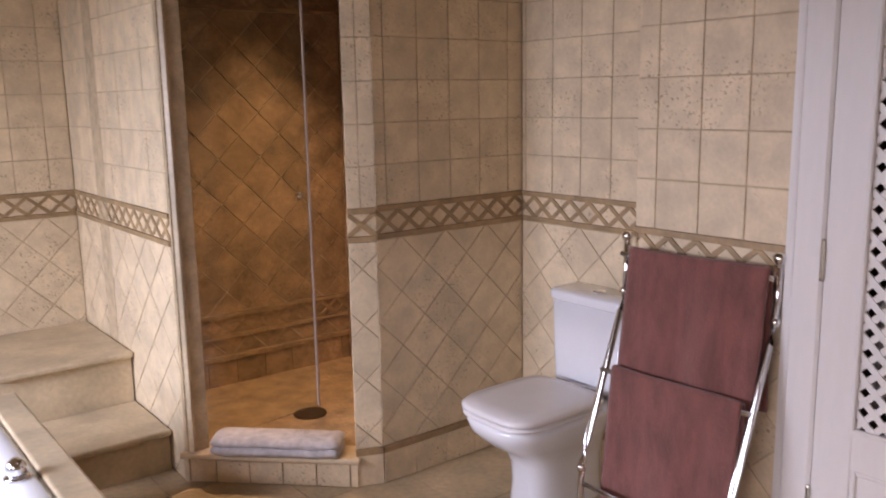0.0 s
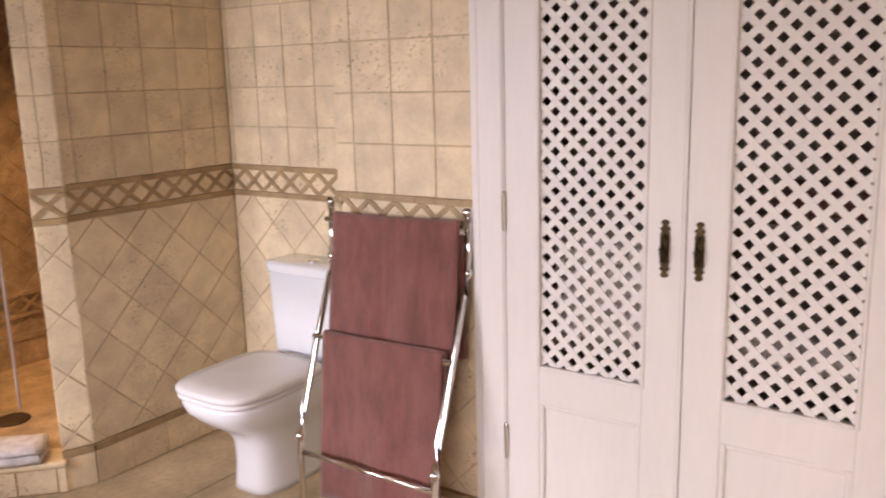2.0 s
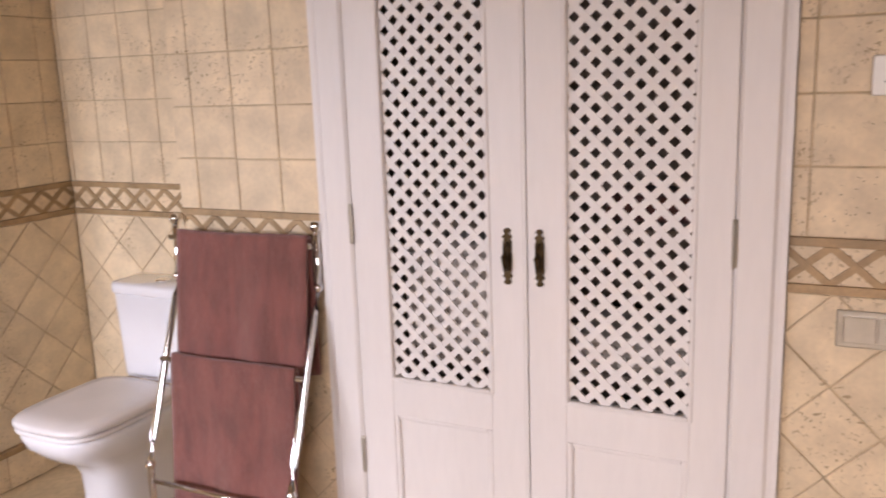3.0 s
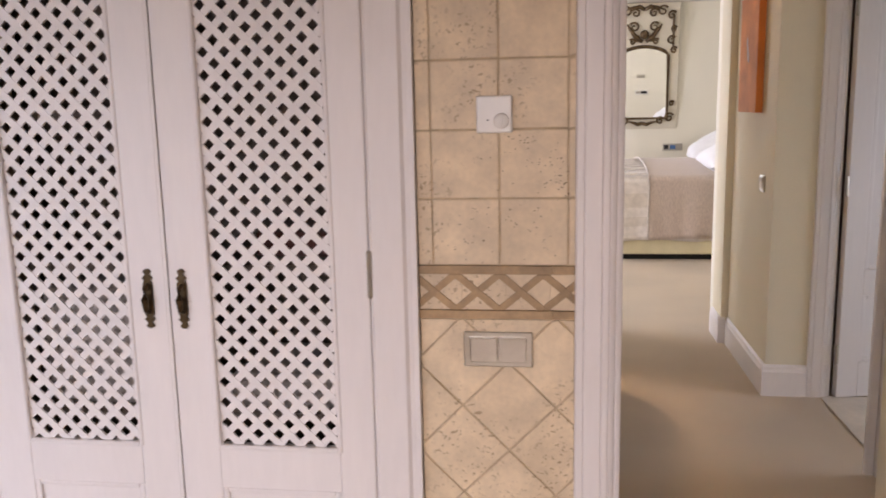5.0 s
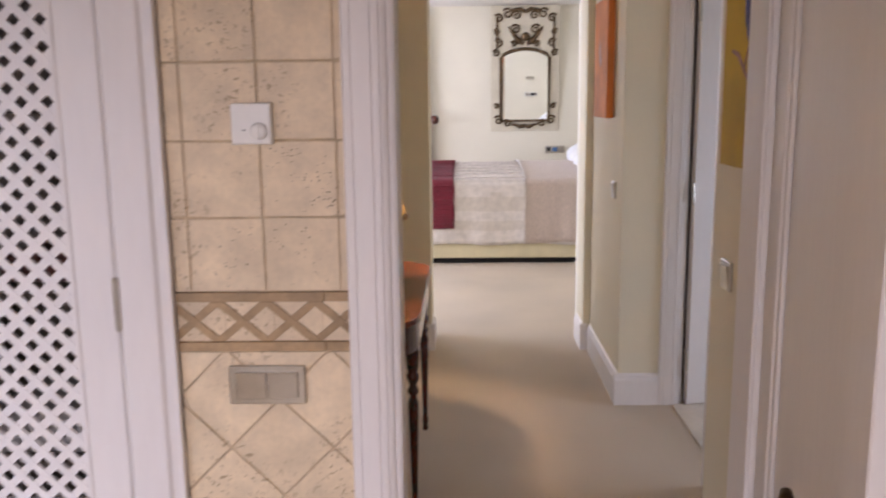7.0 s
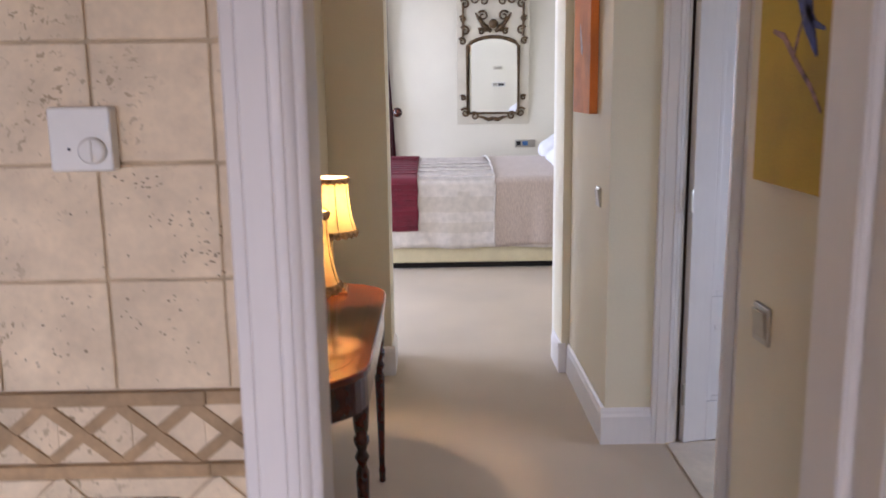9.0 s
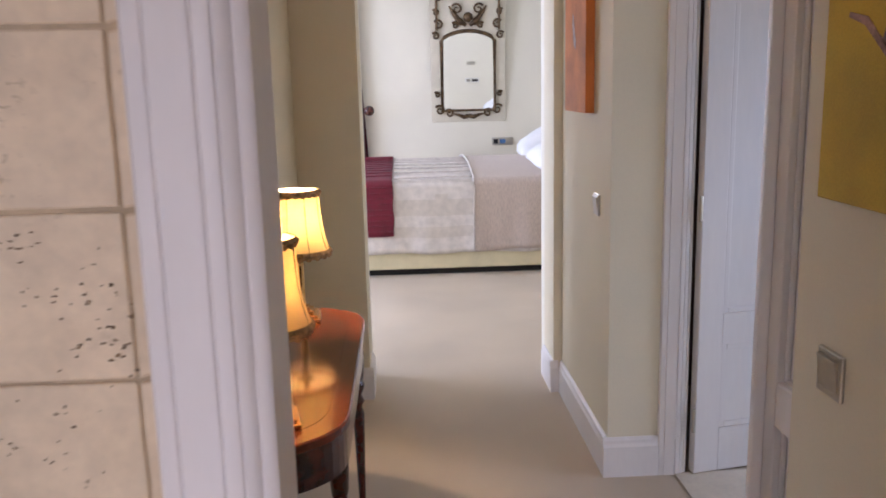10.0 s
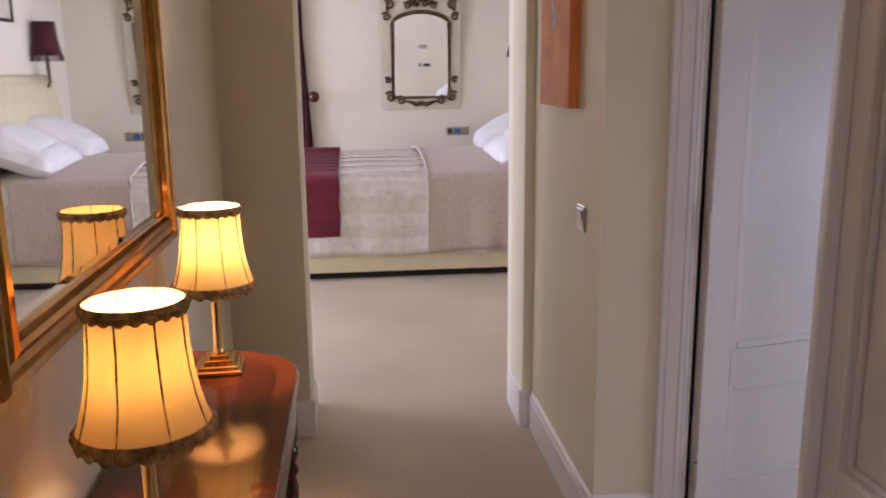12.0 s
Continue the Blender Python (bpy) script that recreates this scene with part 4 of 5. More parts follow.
# ---- table lamps ----
def table_lamp(x, y, turn, power, colour):
    lampt = thing("table_lamp", "lit brass table lamp with a fringed cream bell shade", "lamp", pose(x, y, 0.7405, 0, 0, turn), "lamps on the console table")
    for a, z0, z1 in ((0.058, 0.0, 0.012), (0.050, 0.012, 0.022), (0.036, 0.022, 0.034), (0.024, 0.034, 0.044)):
        part("base_tier", box((-a, -a, z0), (a, a, z1), 0.003, 2), brass, lampt)
    part("column", lathe([(0.017, 0.044), (0.0135, 0.05), (0.0115, 0.06), (0.0115, 0.175), (0.0135, 0.182), (0.011, 0.187), (0.020, 0.195), (0.030, 0.203), (0.030, 0.206), (0.012, 0.208)], 20), brass, lampt, smooth=True)
    part("candle_tube", lathe([(0.009, 0.2), (0.009, 0.27), (0.012, 0.272), (0.012, 0.285)], 12), brass, lampt)
    part("bulb", lathe([(0.006, 0.285), (0.010, 0.30), (0.013, 0.318), (0.010, 0.338), (0.003, 0.346)], 14), bulb, lampt, "lit bulb", True)
    prof = [(0.098, 0.222), (0.090, 0.245), (0.082, 0.275), (0.076, 0.31), (0.072, 0.35), (0.070, 0.395), (0.071, 0.418)]
    bm = bmesh.new()
    n = 48
    rings = [[bm.verts.new(((r + 0.0012 * math.cos(8 * 2 * math.pi * i / n)) * math.cos(2 * math.pi * i / n), (r + 0.0012 * math.cos(8 * 2 * math.pi * i / n)) * math.sin(2 * math.pi * i / n), z)) for i in range(n)] for r, z in prof]
    for a, b in zip(rings, rings[1:]):
        for i in range(n):
            bm.faces.new((a[i], a[(i + 1) % n], b[(i + 1) % n], b[i]))
    shade = part("shade", bm, shade_silk, lampt, "cream silk bell shade", True)
    for k in range(8):
        a = 2 * math.pi * (k + 0.5) / 8
        part("seam", tube([(r * 0.997 * math.cos(a), r * 0.997 * math.sin(a), z) for r, z in prof], 0.0016, 6), braid, shade)
    for z, r, h in ((0.222, 0.099, 0.022), (0.412, 0.0725, 0.018)):
        bm = bmesh.new()
        m = 84
        top = [bm.verts.new((r * math.cos(2 * math.pi * i / m), r * math.sin(2 * math.pi * i / m), z + h * 0.45)) for i in range(m)]
        mid = [bm.verts.new(((r + 0.0045 + 0.0015 * (i % 3)) * math.cos(2 * math.pi * i / m), (r + 0.0045 + 0.0015 * (i % 3)) * math.sin(2 * math.pi * i / m), z)) for i in range(m)]
        low = [bm.verts.new(((r + 0.002) * math.cos(2 * math.pi * i / m), (r + 0.002) * math.sin(2 * math.pi * i / m), z - h * (0.55 + 0.25 * ((i // 2) % 2)))) for i in range(m)]
        for a, b in ((top, mid), (mid, low)):
            for i in range(m):
                bm.faces.new((a[i], a[(i + 1) % m], b[(i + 1) % m], b[i]))
        bmesh.ops.recalc_face_normals(bm, faces=bm.faces)
        bmesh.ops.solidify(bm, geom=bm.faces[:], thickness=0.002)
        part("fringe", bm, braid, shade, "brown ruffled braid")
    lamp("lamp_bulb_light", "POINT", Matrix.Translation((x, y, 0.7405 + 0.330)), power, colour, radius=0.024)
    return lampt


table_lamp(3.14, -0.306, 12, 14.5, (1.0, 0.66, 0.30))
table_lamp(4.0, -0.275, 4, 38.0, (1.0, 0.74, 0.40))

# ---- gilt mirror over the console ----
gm = thing("gilt_mirror", "large gilt framed wall mirror over the console table", "mirror")
MX0, MX1, MZ0, MZ1, MY = 3.05, 4.205, 1.045, 1.98, -0.13
FRAME = [(0, 0), (0.075, 0), (0.075, 0.018), (0.068, 0.026), (0.055, 0.024), (0.05, 0.016), (0.036, 0.014), (0.03, 0.022), (0.02, 0.026), (0.012, 0.02), (0.006, 0.008), (0, 0.006)]


def frame_bar(a, b, inward, out, mat, parent, prof, name="frame_bar"):
    """A mitred moulding from a to b; the profile starts at the inner edge."""
    a, b, i, o = Vector(a), Vector(b), Vector(inward), Vector(out)
    d = (b - a).normalized()
    w = max(p for p, q in prof)
    bm = bmesh.new()
    lo = [bm.verts.new(a + i * (w - p) + d * (w - p) + o * q) for p, q in prof]
    hi = [bm.verts.new(b + i * (w - p) - d * (w - p) + o * q) for p, q in prof]
    n = len(prof)
    for k in range(n):
        bm.faces.new((lo[k], lo[(k + 1) % n], hi[(k + 1) % n], hi[k]))
    bm.faces.new(lo)
    bm.faces.new(hi)
    return part(name, bm, mat, parent)


c = [(MX0, MY, MZ0), (MX1, MY, MZ0), (MX1, MY, MZ1), (MX0, MY, MZ1)]
for k, inw in enumerate(((0, 0, 1), (-1, 0, 0), (0, 0, -1), (1, 0, 0))):
    frame_bar(c[k], c[(k + 1) % 4], inw, (0, -1, 0), gilt, gm, FRAME)
bm = bmesh.new()
o = 0.075
outer = [bm.verts.new((x, MY - 0.004, z)) for x, z in ((MX0 + o, MZ0 + o), (MX1 - o, MZ0 + o), (MX1 - o, MZ1 - o), (MX0 + o, MZ1 - o))]
inner = [bm.verts.new((x, MY - 0.0075, z)) for x, z in ((MX0 + o + 0.022, MZ0 + o + 0.022), (MX1 - o - 0.022, MZ0 + o + 0.022), (MX1 - o - 0.022, MZ1 - o - 0.022), (MX0 + o + 0.022, MZ1 - o - 0.022))]
for k in range(4):
    bm.faces.new((outer[k], outer[(k + 1) % 4], inner[(k + 1) % 4], inner[k]))
bm.faces.new(inner)
part("mirror_plate", bm, mirror_glass, gm, "bevelled mirror glass")

# ---- bed ----
bed = thing("bed", "cream painted bed made up with a striped oatmeal bedspread", "bed")
BX0, BX1, BY0, BY1 = 7.80, 9.48, -2.16, -0.10
part("base", box((BX0 + 0.02, BY0, 0.055), (BX1 - 0.02, BY1 - 0.02, 0.19), 0.012, 2), bed_cream, bed, "cream painted bed rail")
for x in (BX0 + 0.15, BX1 - 0.15):
    for y in (BY0 + 0.1, BY1 - 0.35):
        part("foot", box((x - 0.04, y - 0.04, 0), (x + 0.04, y + 0.04, 0.055)), bed_cream, bed)
# recessed block added under the bed, its near-black colour standing for shade
part("plinth", box((BX0 + 0.09, BY0 + 0.06, 0.0), (BX1 - 0.09, BY1 - 0.10, 0.058)), underbed_shadow, bed, "near-black block for the shade under the bed")
part("mattress", box((BX0 + 0.03, BY0 + 0.03, 0.19), (BX1 - 0.03, BY1 - 0.03, 0.70), 0.06, 4), linen_a, bed)
# curved head end with rolled top
prof = [(0.06, 0.05), (0.06, 0.8), (0.045, 1.0), (0.01, 1.26), (-0.03, 1.40), (-0.075, 1.455), (-0.10, 1.44), (-0.10, 1.41), (-0.07, 1.39), (-0.04, 1.30), (-0.01, 1.05), (0.0, 0.8), (0.0, 0.05)]
m = Matrix.Translation((BX0 - 0.02, BY0 + 0.02, 0)) @ Matrix(((0, 1, 0), (0, 0, 1), (1, 0, 0))).transposed().to_4x4()
part("headboard", sweep(prof, m, BX1 - BX0 + 0.04), bed_cream, bed, "cream sleigh headboard")
part("head_roll", tube([(BX0 - 0.05, BY0 - 0.04, 1.43), (BX1 + 0.05, BY0 - 0.04, 1.43)], 0.042, 16), bed_cream, bed, "cream rolled top rail", True)
for x in (BX0 - 0.05, BX1 + 0.02):
    post = sweep([(a - 0.012 if i < 6 else a + 0.012, b) for i, (a, b) in enumerate(prof)], Matrix.Translation((x, BY0 + 0.03, 0)) @ Matrix(((0, 1, 0), (0, 0, 1), (1, 0, 0))).transposed().to_4x4(), 0.03)
    part("head_post", post, bed_cream, bed, "curved cream end post")


def draped(name, x0, x1, y0, y1, top, drop_z, off, mat, label, seed, stripes=None, crown=0.085, ripple=0.008, parent=None, ny=60):
    """A cover lying over the bed and falling down both long sides."""
    rng = np.random.RandomState(seed)
    ph = rng.rand(5) * 6.28
    path = []
    for i in range(13):
        path.append((x0 - off, drop_z + (top - 0.06 - drop_z) * i / 12, 1 - i / 12))
    for i in range(1, 6):
        a = math.pi / 2 * i / 6
        path.append((x0 - off + 0.06 * (1 - math.cos(a)), top - 0.06 + 0.06 * math.sin(a), 0))
    n = 16
    for i in range(n + 1):
        t = i / n
        path.append((x0 - off + 0.06 + (x1 - x0 + 2 * off - 0.12) * t, top + crown * max(0, math.sin(math.pi * t)) ** 0.7, 0))
    for i in range(1, 6):
        path.append((x1 + off - 0.06 + 0.06 * math.sin(math.pi / 2 * i / 6), top - 0.06 * (1 - math.cos(math.pi / 2 * i / 6)), 0))
    for i in range(13):
        path.append((x1 + off, top - 0.06 - (top - 0.06 - drop_z) * i / 12, i / 12))
    bm = bmesh.new()
    rows = []
    for k, (px, pz, hang) in enumerate(path):
        row = []
        for j in range(ny + 1):
            y = y0 + (y1 - y0) * j / ny
            wv = ripple * hang * (math.sin(y * 17 + ph[0]) + 0.7 * math.sin(y * 31 + ph[1]))
            lift = 0.007 * hang * math.sin(y * 9 + ph[2]) + 0.003 * noise.noise((px * 5, y * 5, seed))
            row.append(bm.verts.new((px + (wv if px < (x0 + x1) / 2 else -wv), y + 0.004 * math.sin(pz * 30 + ph[3]), pz + lift)))
        rows.append(row)
    for a, b in zip(rows, rows[1:]):
        for j in range(ny):
            f = bm.faces.new((a[j], a[j + 1], b[j + 1], b[j]))
            if stripes:
                s = f.calc_center_median()
                f.material_index = stripes(s)
    bmesh.ops.recalc_face_normals(bm, faces=bm.faces)
    bmesh.ops.solidify(bm, geom=bm.faces[:], thickness=0.008)
    return part(name, bm, mat, parent, label, True)


def bands(s):
    if s.z < 0.735:
        return 0 if (0.50 < s.z < 0.63 or 0.30 < s.z < 0.40) else 1
    return int(s.x * 9) % 2


spread = draped("bedspread", BX0, BX1, BY0 + 0.1, BY1, 0.755, 0.185, 0.012, [linen_a, linen_b], "", 4, bands)
tagged(spread, "oatmeal striped bedspread hanging down the bed side", "bedspread")
throw = draped("throw", BX0, BX1, -1.95, -1.155, 0.772, 0.20, 0.026, knit, "", 9, ripple=0.010)
tagged(throw, "taupe knitted throw across the bed", "throw")
path = [(BX0 - 0.034, 0.205), (BX0 - 0.034, 0.45), (BX0 - 0.034, 0.70), (BX0 - 0.015, 0.75)] + [(BX0 + 0.03 + (BX1 - BX0 - 0.06) * i / 16, 0.777 + 0.085 * max(0, math.sin(math.pi * i / 16)) ** 0.7) for i in range(17)]
part("hem", tube([(x, -1.153 + 0.006 * math.sin(9 * i), z) for i, (x, z) in enumerate(path)], 0.008, 6), linen_b, throw, "pale hem", True)
runner = draped("bed_runner", BX0, BX1, -0.53, BY1 + 0.01, 0.772, 0.335, 0.028, maroon, "", 12, ripple=0.005, ny=30)
tagged(runner, "maroon quilted runner over the bed's foot", "bed runner")
for i in range(9):
    z = 0.37 + i * 0.043
    part("quilt_ridge", tube([(BX0 - 0.036, -0.527 + 0.42 * j / 8, z) for j in range(9)], 0.005, 6), maroon, runner, smooth=True)
for i in range(19):
    x = BX0 + 0.06 + i * 0.085
    zz = 0.778 + 0.085 * max(0, math.sin(math.pi * (x - BX0) / (BX1 - BX0))) ** 0.7
    part("quilt_ridge", tube([(x, -0.527 + 0.42 * j / 8, zz) for j in range(9)], 0.005, 6), maroon, runner, smooth=True)
for i in range(7):
    x = BX0 + 0.05 + i * 0.16
    zz = 0.760 + 0.085 * max(0, math.sin(math.pi * (x - BX0 + 0.012) / (BX1 - BX0 + 0.024))) ** 0.7
    part("woven_rib", tube([(x + 0.004 * math.sin(3 * j), -1.15 + 0.61 * j / 10, zz + 0.002 * math.sin(2 * j)) for j in range(11)], 0.008, 6), linen_b, spread, smooth=True)


def pillow(x, y, z, rx, rz, label):
    bm = bmesh.new()
    n = 20
    for sgn in (1, -1):
        g = [[bm.verts.new((0.36 * u, 0.24 * v, sgn * (0.112 * ((1 - u ** 4) * (1 - v ** 4)) ** 0.5 + 0.004 * noise.noise((u * 4, v * 4, sgn + x))))) for v in np.linspace(-1, 1, n)] for u in np.linspace(-1, 1, n)]
        for a, b in zip(g, g[1:]):
            for j in range(n - 1):
                bm.faces.new((a[j], a[j + 1], b[j + 1], b[j]))
    bmesh.ops.remove_doubles(bm, verts=bm.verts, dist=0.0005)
    for v in bm.verts:
        if abs(v.co.x) > 0.3 and abs(v.co.y) > 0.19:
            v.co *= 0.99
    ob = part("pillow", bm, pillow_white, None, smooth=True)
    ob.matrix_world = pose(x, y, z, rx, 0, rz)
    return tagged(ob, label, "pillow", "pillows on the bed")


pillow(8.20, -1.90, 0.905, -20, 3, "plump white cotton pillow leaning on the bed head")
pillow(8.98, -1.90, 0.93, -20, -4, "plump white cotton pillow leaning on the bed head")
pillow(8.22, -1.985, 0.975, -27, -3, "white cotton pillow stacked behind another")
pillow(9.0, -1.985, 0.99, -27, 2, "white cotton pillow stacked behind another")

# ---- carved mirror on the bedroom wall ----
cm = thing("carved_mirror", "tall mirror in a dark carved scrolling frame", "mirror")
CX, CYM = 10.2, -1.318
part("mount", box((CX - 0.012, CYM - 0.385, 1.075), (CX - 0.001, CYM + 0.385, 2.47), 0.003, 1), mount, cm, "off-white backing panel")


def arch(w, z0, z1, rise, n=16):
    pts = [(-w, z0), (w, z0), (w, z1)]
    for i in range(1, n):
        a = math.pi * i / n
        pts.append((w * (1 - 2 * i / n), z1 + rise * math.sin(a) ** 0.6))
    return pts + [(-w, z1)]


bm = bmesh.new()
f = bm.faces.new([bm.verts.new((CX - 0.018, CYM + u, z)) for u, z in arch(0.262, 1.205, 1.90, 0.09)])
r = bmesh.ops.extrude_face_region(bm, geom=[f])
bmesh.ops.translate(bm, verts=[v for v in r["geom"] if isinstance(v, bmesh.types.BMVert)], vec=(0.005, 0, 0))
part("mirror_plate", bm, mirror_glass, cm, "arched mirror glass")
fx = CX - 0.024
part("frame", tube([(fx, CYM + u, z) for u, z in arch(0.272, 1.195, 1.90, 0.095)], 0.020, 8, closed=True), iron_gilt, cm, "dark moulded frame", True)
part("outer_rail", tube([(fx, CYM + s * 0.318, z) for s in (1,) for z in np.linspace(2.0, 2.34, 8)], 0.013, 8), iron_gilt, cm, smooth=True)
part("outer_rail", tube([(fx, CYM - 0.318, z) for z in np.linspace(2.0, 2.34, 8)], 0.013, 8), iron_gilt, cm, smooth=True)


def scroll(u, z, r0, turns, start, flip, thick=0.014, name="scroll"):
    pts = []
    for i in range(22):
        t = i / 21
        a = start + flip * turns * 2 * math.pi * t
        r = r0 * (1 - 0.8 * t)
        pts.append((fx, CYM + u + r * math.cos(a), z + r * math.sin(a)))
    part(name, tube(pts, [thick * (1 - 0.4 * i / 21) for i in range(22)], 6), iron_gilt, cm, smooth=True)


for s in (1, -1):
    st = 0 if s == 1 else math.pi
    for u, z, r0 in ((0.30, 1.20, 0.055), (0.20, 1.165, 0.045), (0.325, 1.36, 0.03), (0.33, 1.95, 0.04), (0.30, 2.06, 0.05), (0.325, 2.18, 0.035), (0.30, 2.33, 0.05), (0.20, 2.38, 0.06), (0.10, 2.36, 0.05), (0.11, 2.21, 0.055), (0.08, 2.08, 0.04), (0.13, 2.05, 0.035)):
        scroll(s * u, z, r0, 1.3, st + s * 0.6, s, 0.013)
    part("leaf", tube([(fx, CYM + s * u, z) for u, z in ((0.02, 2.05), (0.09, 2.10), (0.15, 2.18), (0.19, 2.24))], [0.02, 0.028, 0.02, 0.006], 8), iron_gilt, cm, smooth=True)
    part("leaf", tube([(fx, CYM + s * u, z) for u, z in ((0.0, 2.40), (0.06, 2.43), (0.14, 2.42), (0.2, 2.40))], [0.02, 0.024, 0.016, 0.006], 8), iron_gilt, cm, smooth=True)
    part("leaf", tube([(fx, CYM + s * u, z) for u, z in ((0.0, 1.14), (0.05, 1.125), (0.11, 1.15), (0.16, 1.16))], [0.022, 0.022, 0.014, 0.006], 8), iron_gilt, cm, smooth=True)
part("crest", lathe([(0.005, 0), (0.04, 0.01), (0.05, 0.03), (0.03, 0.05), (0.004, 0.06)], 12, m=Matrix.Translation((fx - 0.01, CYM, 2.13)) @ Matrix.Rotation(radians(-90), 4, "Y")), iron_gilt, cm, smooth=True)

lean = Matrix.Translation((10.18, 0, 1.08))
cm.matrix_world = Matrix.Translation((0, 0, 0.022)) @ lean @ Matrix.Rotation(radians(-4), 4, "Y") @ lean.inverted()

# ---- curtain, hold-back, sconce, socket and wall controls ----
bm = bmesh.new()
rows = []
for i in range(40):
    z = 0.02 + 2.38 * i / 39
    pinch = 1 - 0.55 * math.exp(-((z - 1.22) / 0.35) ** 2)
    row = []
    for j in range(61):
        u = j / 60
        y = -0.205 - 0.055 * max(0, 1.8 - z) + 0.46 * u * pinch
        row.append(bm.verts.new((10.10 + 0.03 * math.sin(u * 34) + 0.008 * math.sin(u * 71 + z * 2), y, z)))
    rows.append(row)
for a, b in zip(rows, rows[1:]):
    for j in range(60):
        bm.faces.new((a[j], a[j + 1], b[j + 1], b[j]))
bmesh.ops.recalc_face_normals(bm, faces=bm.faces)
bmesh.ops.solidify(bm, geom=bm.faces[:], thickness=0.004)
tagged(part("curtain", bm, burgundy, None, smooth=True), "dark burgundy curtain tied back beside the window", "curtain")
hb = thing("curtain_holdback", "turned red-brown wooden curtain hold-back", "hold-back")
part("arm", tube([(10.2, -0.29, 1.22), (10.02, -0.29, 1.24)], 0.012, 10), brass, hb)
part("knob", lathe([(0.01, 0), (0.045, 0.01), (0.052, 0.03), (0.04, 0.05), (0.008, 0.058)], 20, m=Matrix.Translation((10.03, -0.29, 1.24)) @ Matrix.Rotation(radians(-90), 4, "Y")), mahogany, hb, smooth=True)
sc = thing("wall_lamp", "wall lamp with a fringed burgundy shade beside the bed", "wall lamp")
SX, SZ = 9.39, 1.63
part("shade", lathe([(0.125, 0), (0.108, 0.07), (0.095, 0.15), (0.088, 0.27)], 24, m=Matrix.Translation((SX, -2.145, SZ))), burgundy, sc, "burgundy bell shade", True)
bm = bmesh.new()
for i in range(40):
    a = 2 * math.pi * i / 40
    tube([(SX + 0.124 * math.cos(a), -2.145 + 0.124 * math.sin(a), SZ), (SX + 0.126 * math.cos(a), -2.145 + 0.126 * math.sin(a), SZ - 0.05)], 0.005, 4, bm)
part("fringe", bm, burgundy, sc)
part("stem", tube([(SX, -2.145, SZ + 0.02), (SX, -2.145, SZ - 0.10), (SX, -2.14, SZ - 0.22), (SX, -2.19, SZ - 0.33), (SX, -2.248, SZ - 0.31)], [0.01, 0.016, 0.009, 0.009, 0.012], 8), bronze, sc, smooth=True)
part("wall_plate", lathe([(0.03, 0), (0.03, 0.008), (0.015, 0.014)], 16, m=Matrix.Translation((SX, -2.25, SZ - 0.31)) @ Matrix.Rotation(radians(-90), 4, "X")), bronze, sc)
so = thing("wall_socket", "metal wall socket plate with a blue plug", "socket")
part("plate", box((10.188, -1.78, 0.845), (10.2, -1.56, 0.925), 0.003, 2), steel, so)
part("insert", box((10.184, -1.70, 0.862), (10.19, -1.64, 0.908), 0.002, 1), blue_plastic, so, "blue insert")
part("insert", box((10.184, -1.62, 0.862), (10.19, -1.575, 0.908), 0.002, 1), black, so, "dark insert")
vent = thing("wall_vent", "small grey slotted vent on the cream wall", "vent")
part("plate", box((5.55, -1.80, 1.14), (5.558, -1.66, 1.20), 0.002, 1), mount, vent)
for i in range(4):
    part("slat", box((5.556, -1.79, 1.148 + i * 0.012), (5.562, -1.67, 1.154 + i * 0.012)), steel, vent)
ctl = thing("air_control", "small wall control panel with a dark display", "control panel")
part("case", box((5.55, -1.86, 0.87), (5.57, -1.64, 0.94), 0.004, 2), plastic, ctl)
part("display", box((5.5705, -1.84, 0.885), (5.572, -1.74, 0.925)), black, ctl, "dark display")
part("grille", box((5.5705, -1.72, 0.885), (5.572, -1.66, 0.925)), steel, ctl)

# ---- bedside cabinet and framed picture by the bed head ----
cab = thing("bedside_cabinet", "cream painted bedside cabinet with a bowed front", "bedside cabinet")
bow = [(9.56, -2.23), (9.56, -1.93), (9.62, -1.89), (9.82, -1.87), (10.02, -1.89), (10.08, -1.93), (10.08, -2.23)]
part("body", prism(bow, 0.0, 0.70, 0.006, 2), bed_cream, cab)
part("top", prism([(9.82 + (x - 9.82) * 1.06, -2.05 + (y + 2.05) * (1.06 if y > -2.2 else 1.0)) for x, y in bow], 0.70, 0.735, 0.008, 3), bed_cream, cab)
part("drawer", box((9.64, -1.876, 0.5), (10.0, -1.862, 0.66), 0.004, 2), bed_cream, cab)
part("knob", lathe([(0.006, 0), (0.014, 0.012), (0.012, 0.02), (0.003, 0.024)], 12, m=Matrix.Translation((9.82, -1.862, 0.58)) @ Matrix.Rotation(radians(-90), 4, "X")), brass, cab)
pic = thing("framed_picture", "pale picture in a thin black frame", "picture")
PX0, PX1, PZ0, PZ1 = 8.42, 8.99, 1.87, 2.27
part("print", box((PX0 + 0.02, -2.249, PZ0 + 0.02), (PX1 - 0.02, -2.24, PZ1 - 0.02)), mount, pic)
for lo, hi in (((PX0, PZ0), (PX1, PZ0 + 0.025)), ((PX0, PZ1 - 0.025), (PX1, PZ1)), ((PX0, PZ0 + 0.025), (PX0 + 0.025, PZ1 - 0.025)), ((PX1 - 0.025, PZ0 + 0.025), (PX1, PZ1 - 0.025))):
    part("frame_bar", box((lo[0], -2.25, lo[1]), (hi[0], -2.225, hi[1]), 0.003, 1), black, pic, "thin black frame bar")

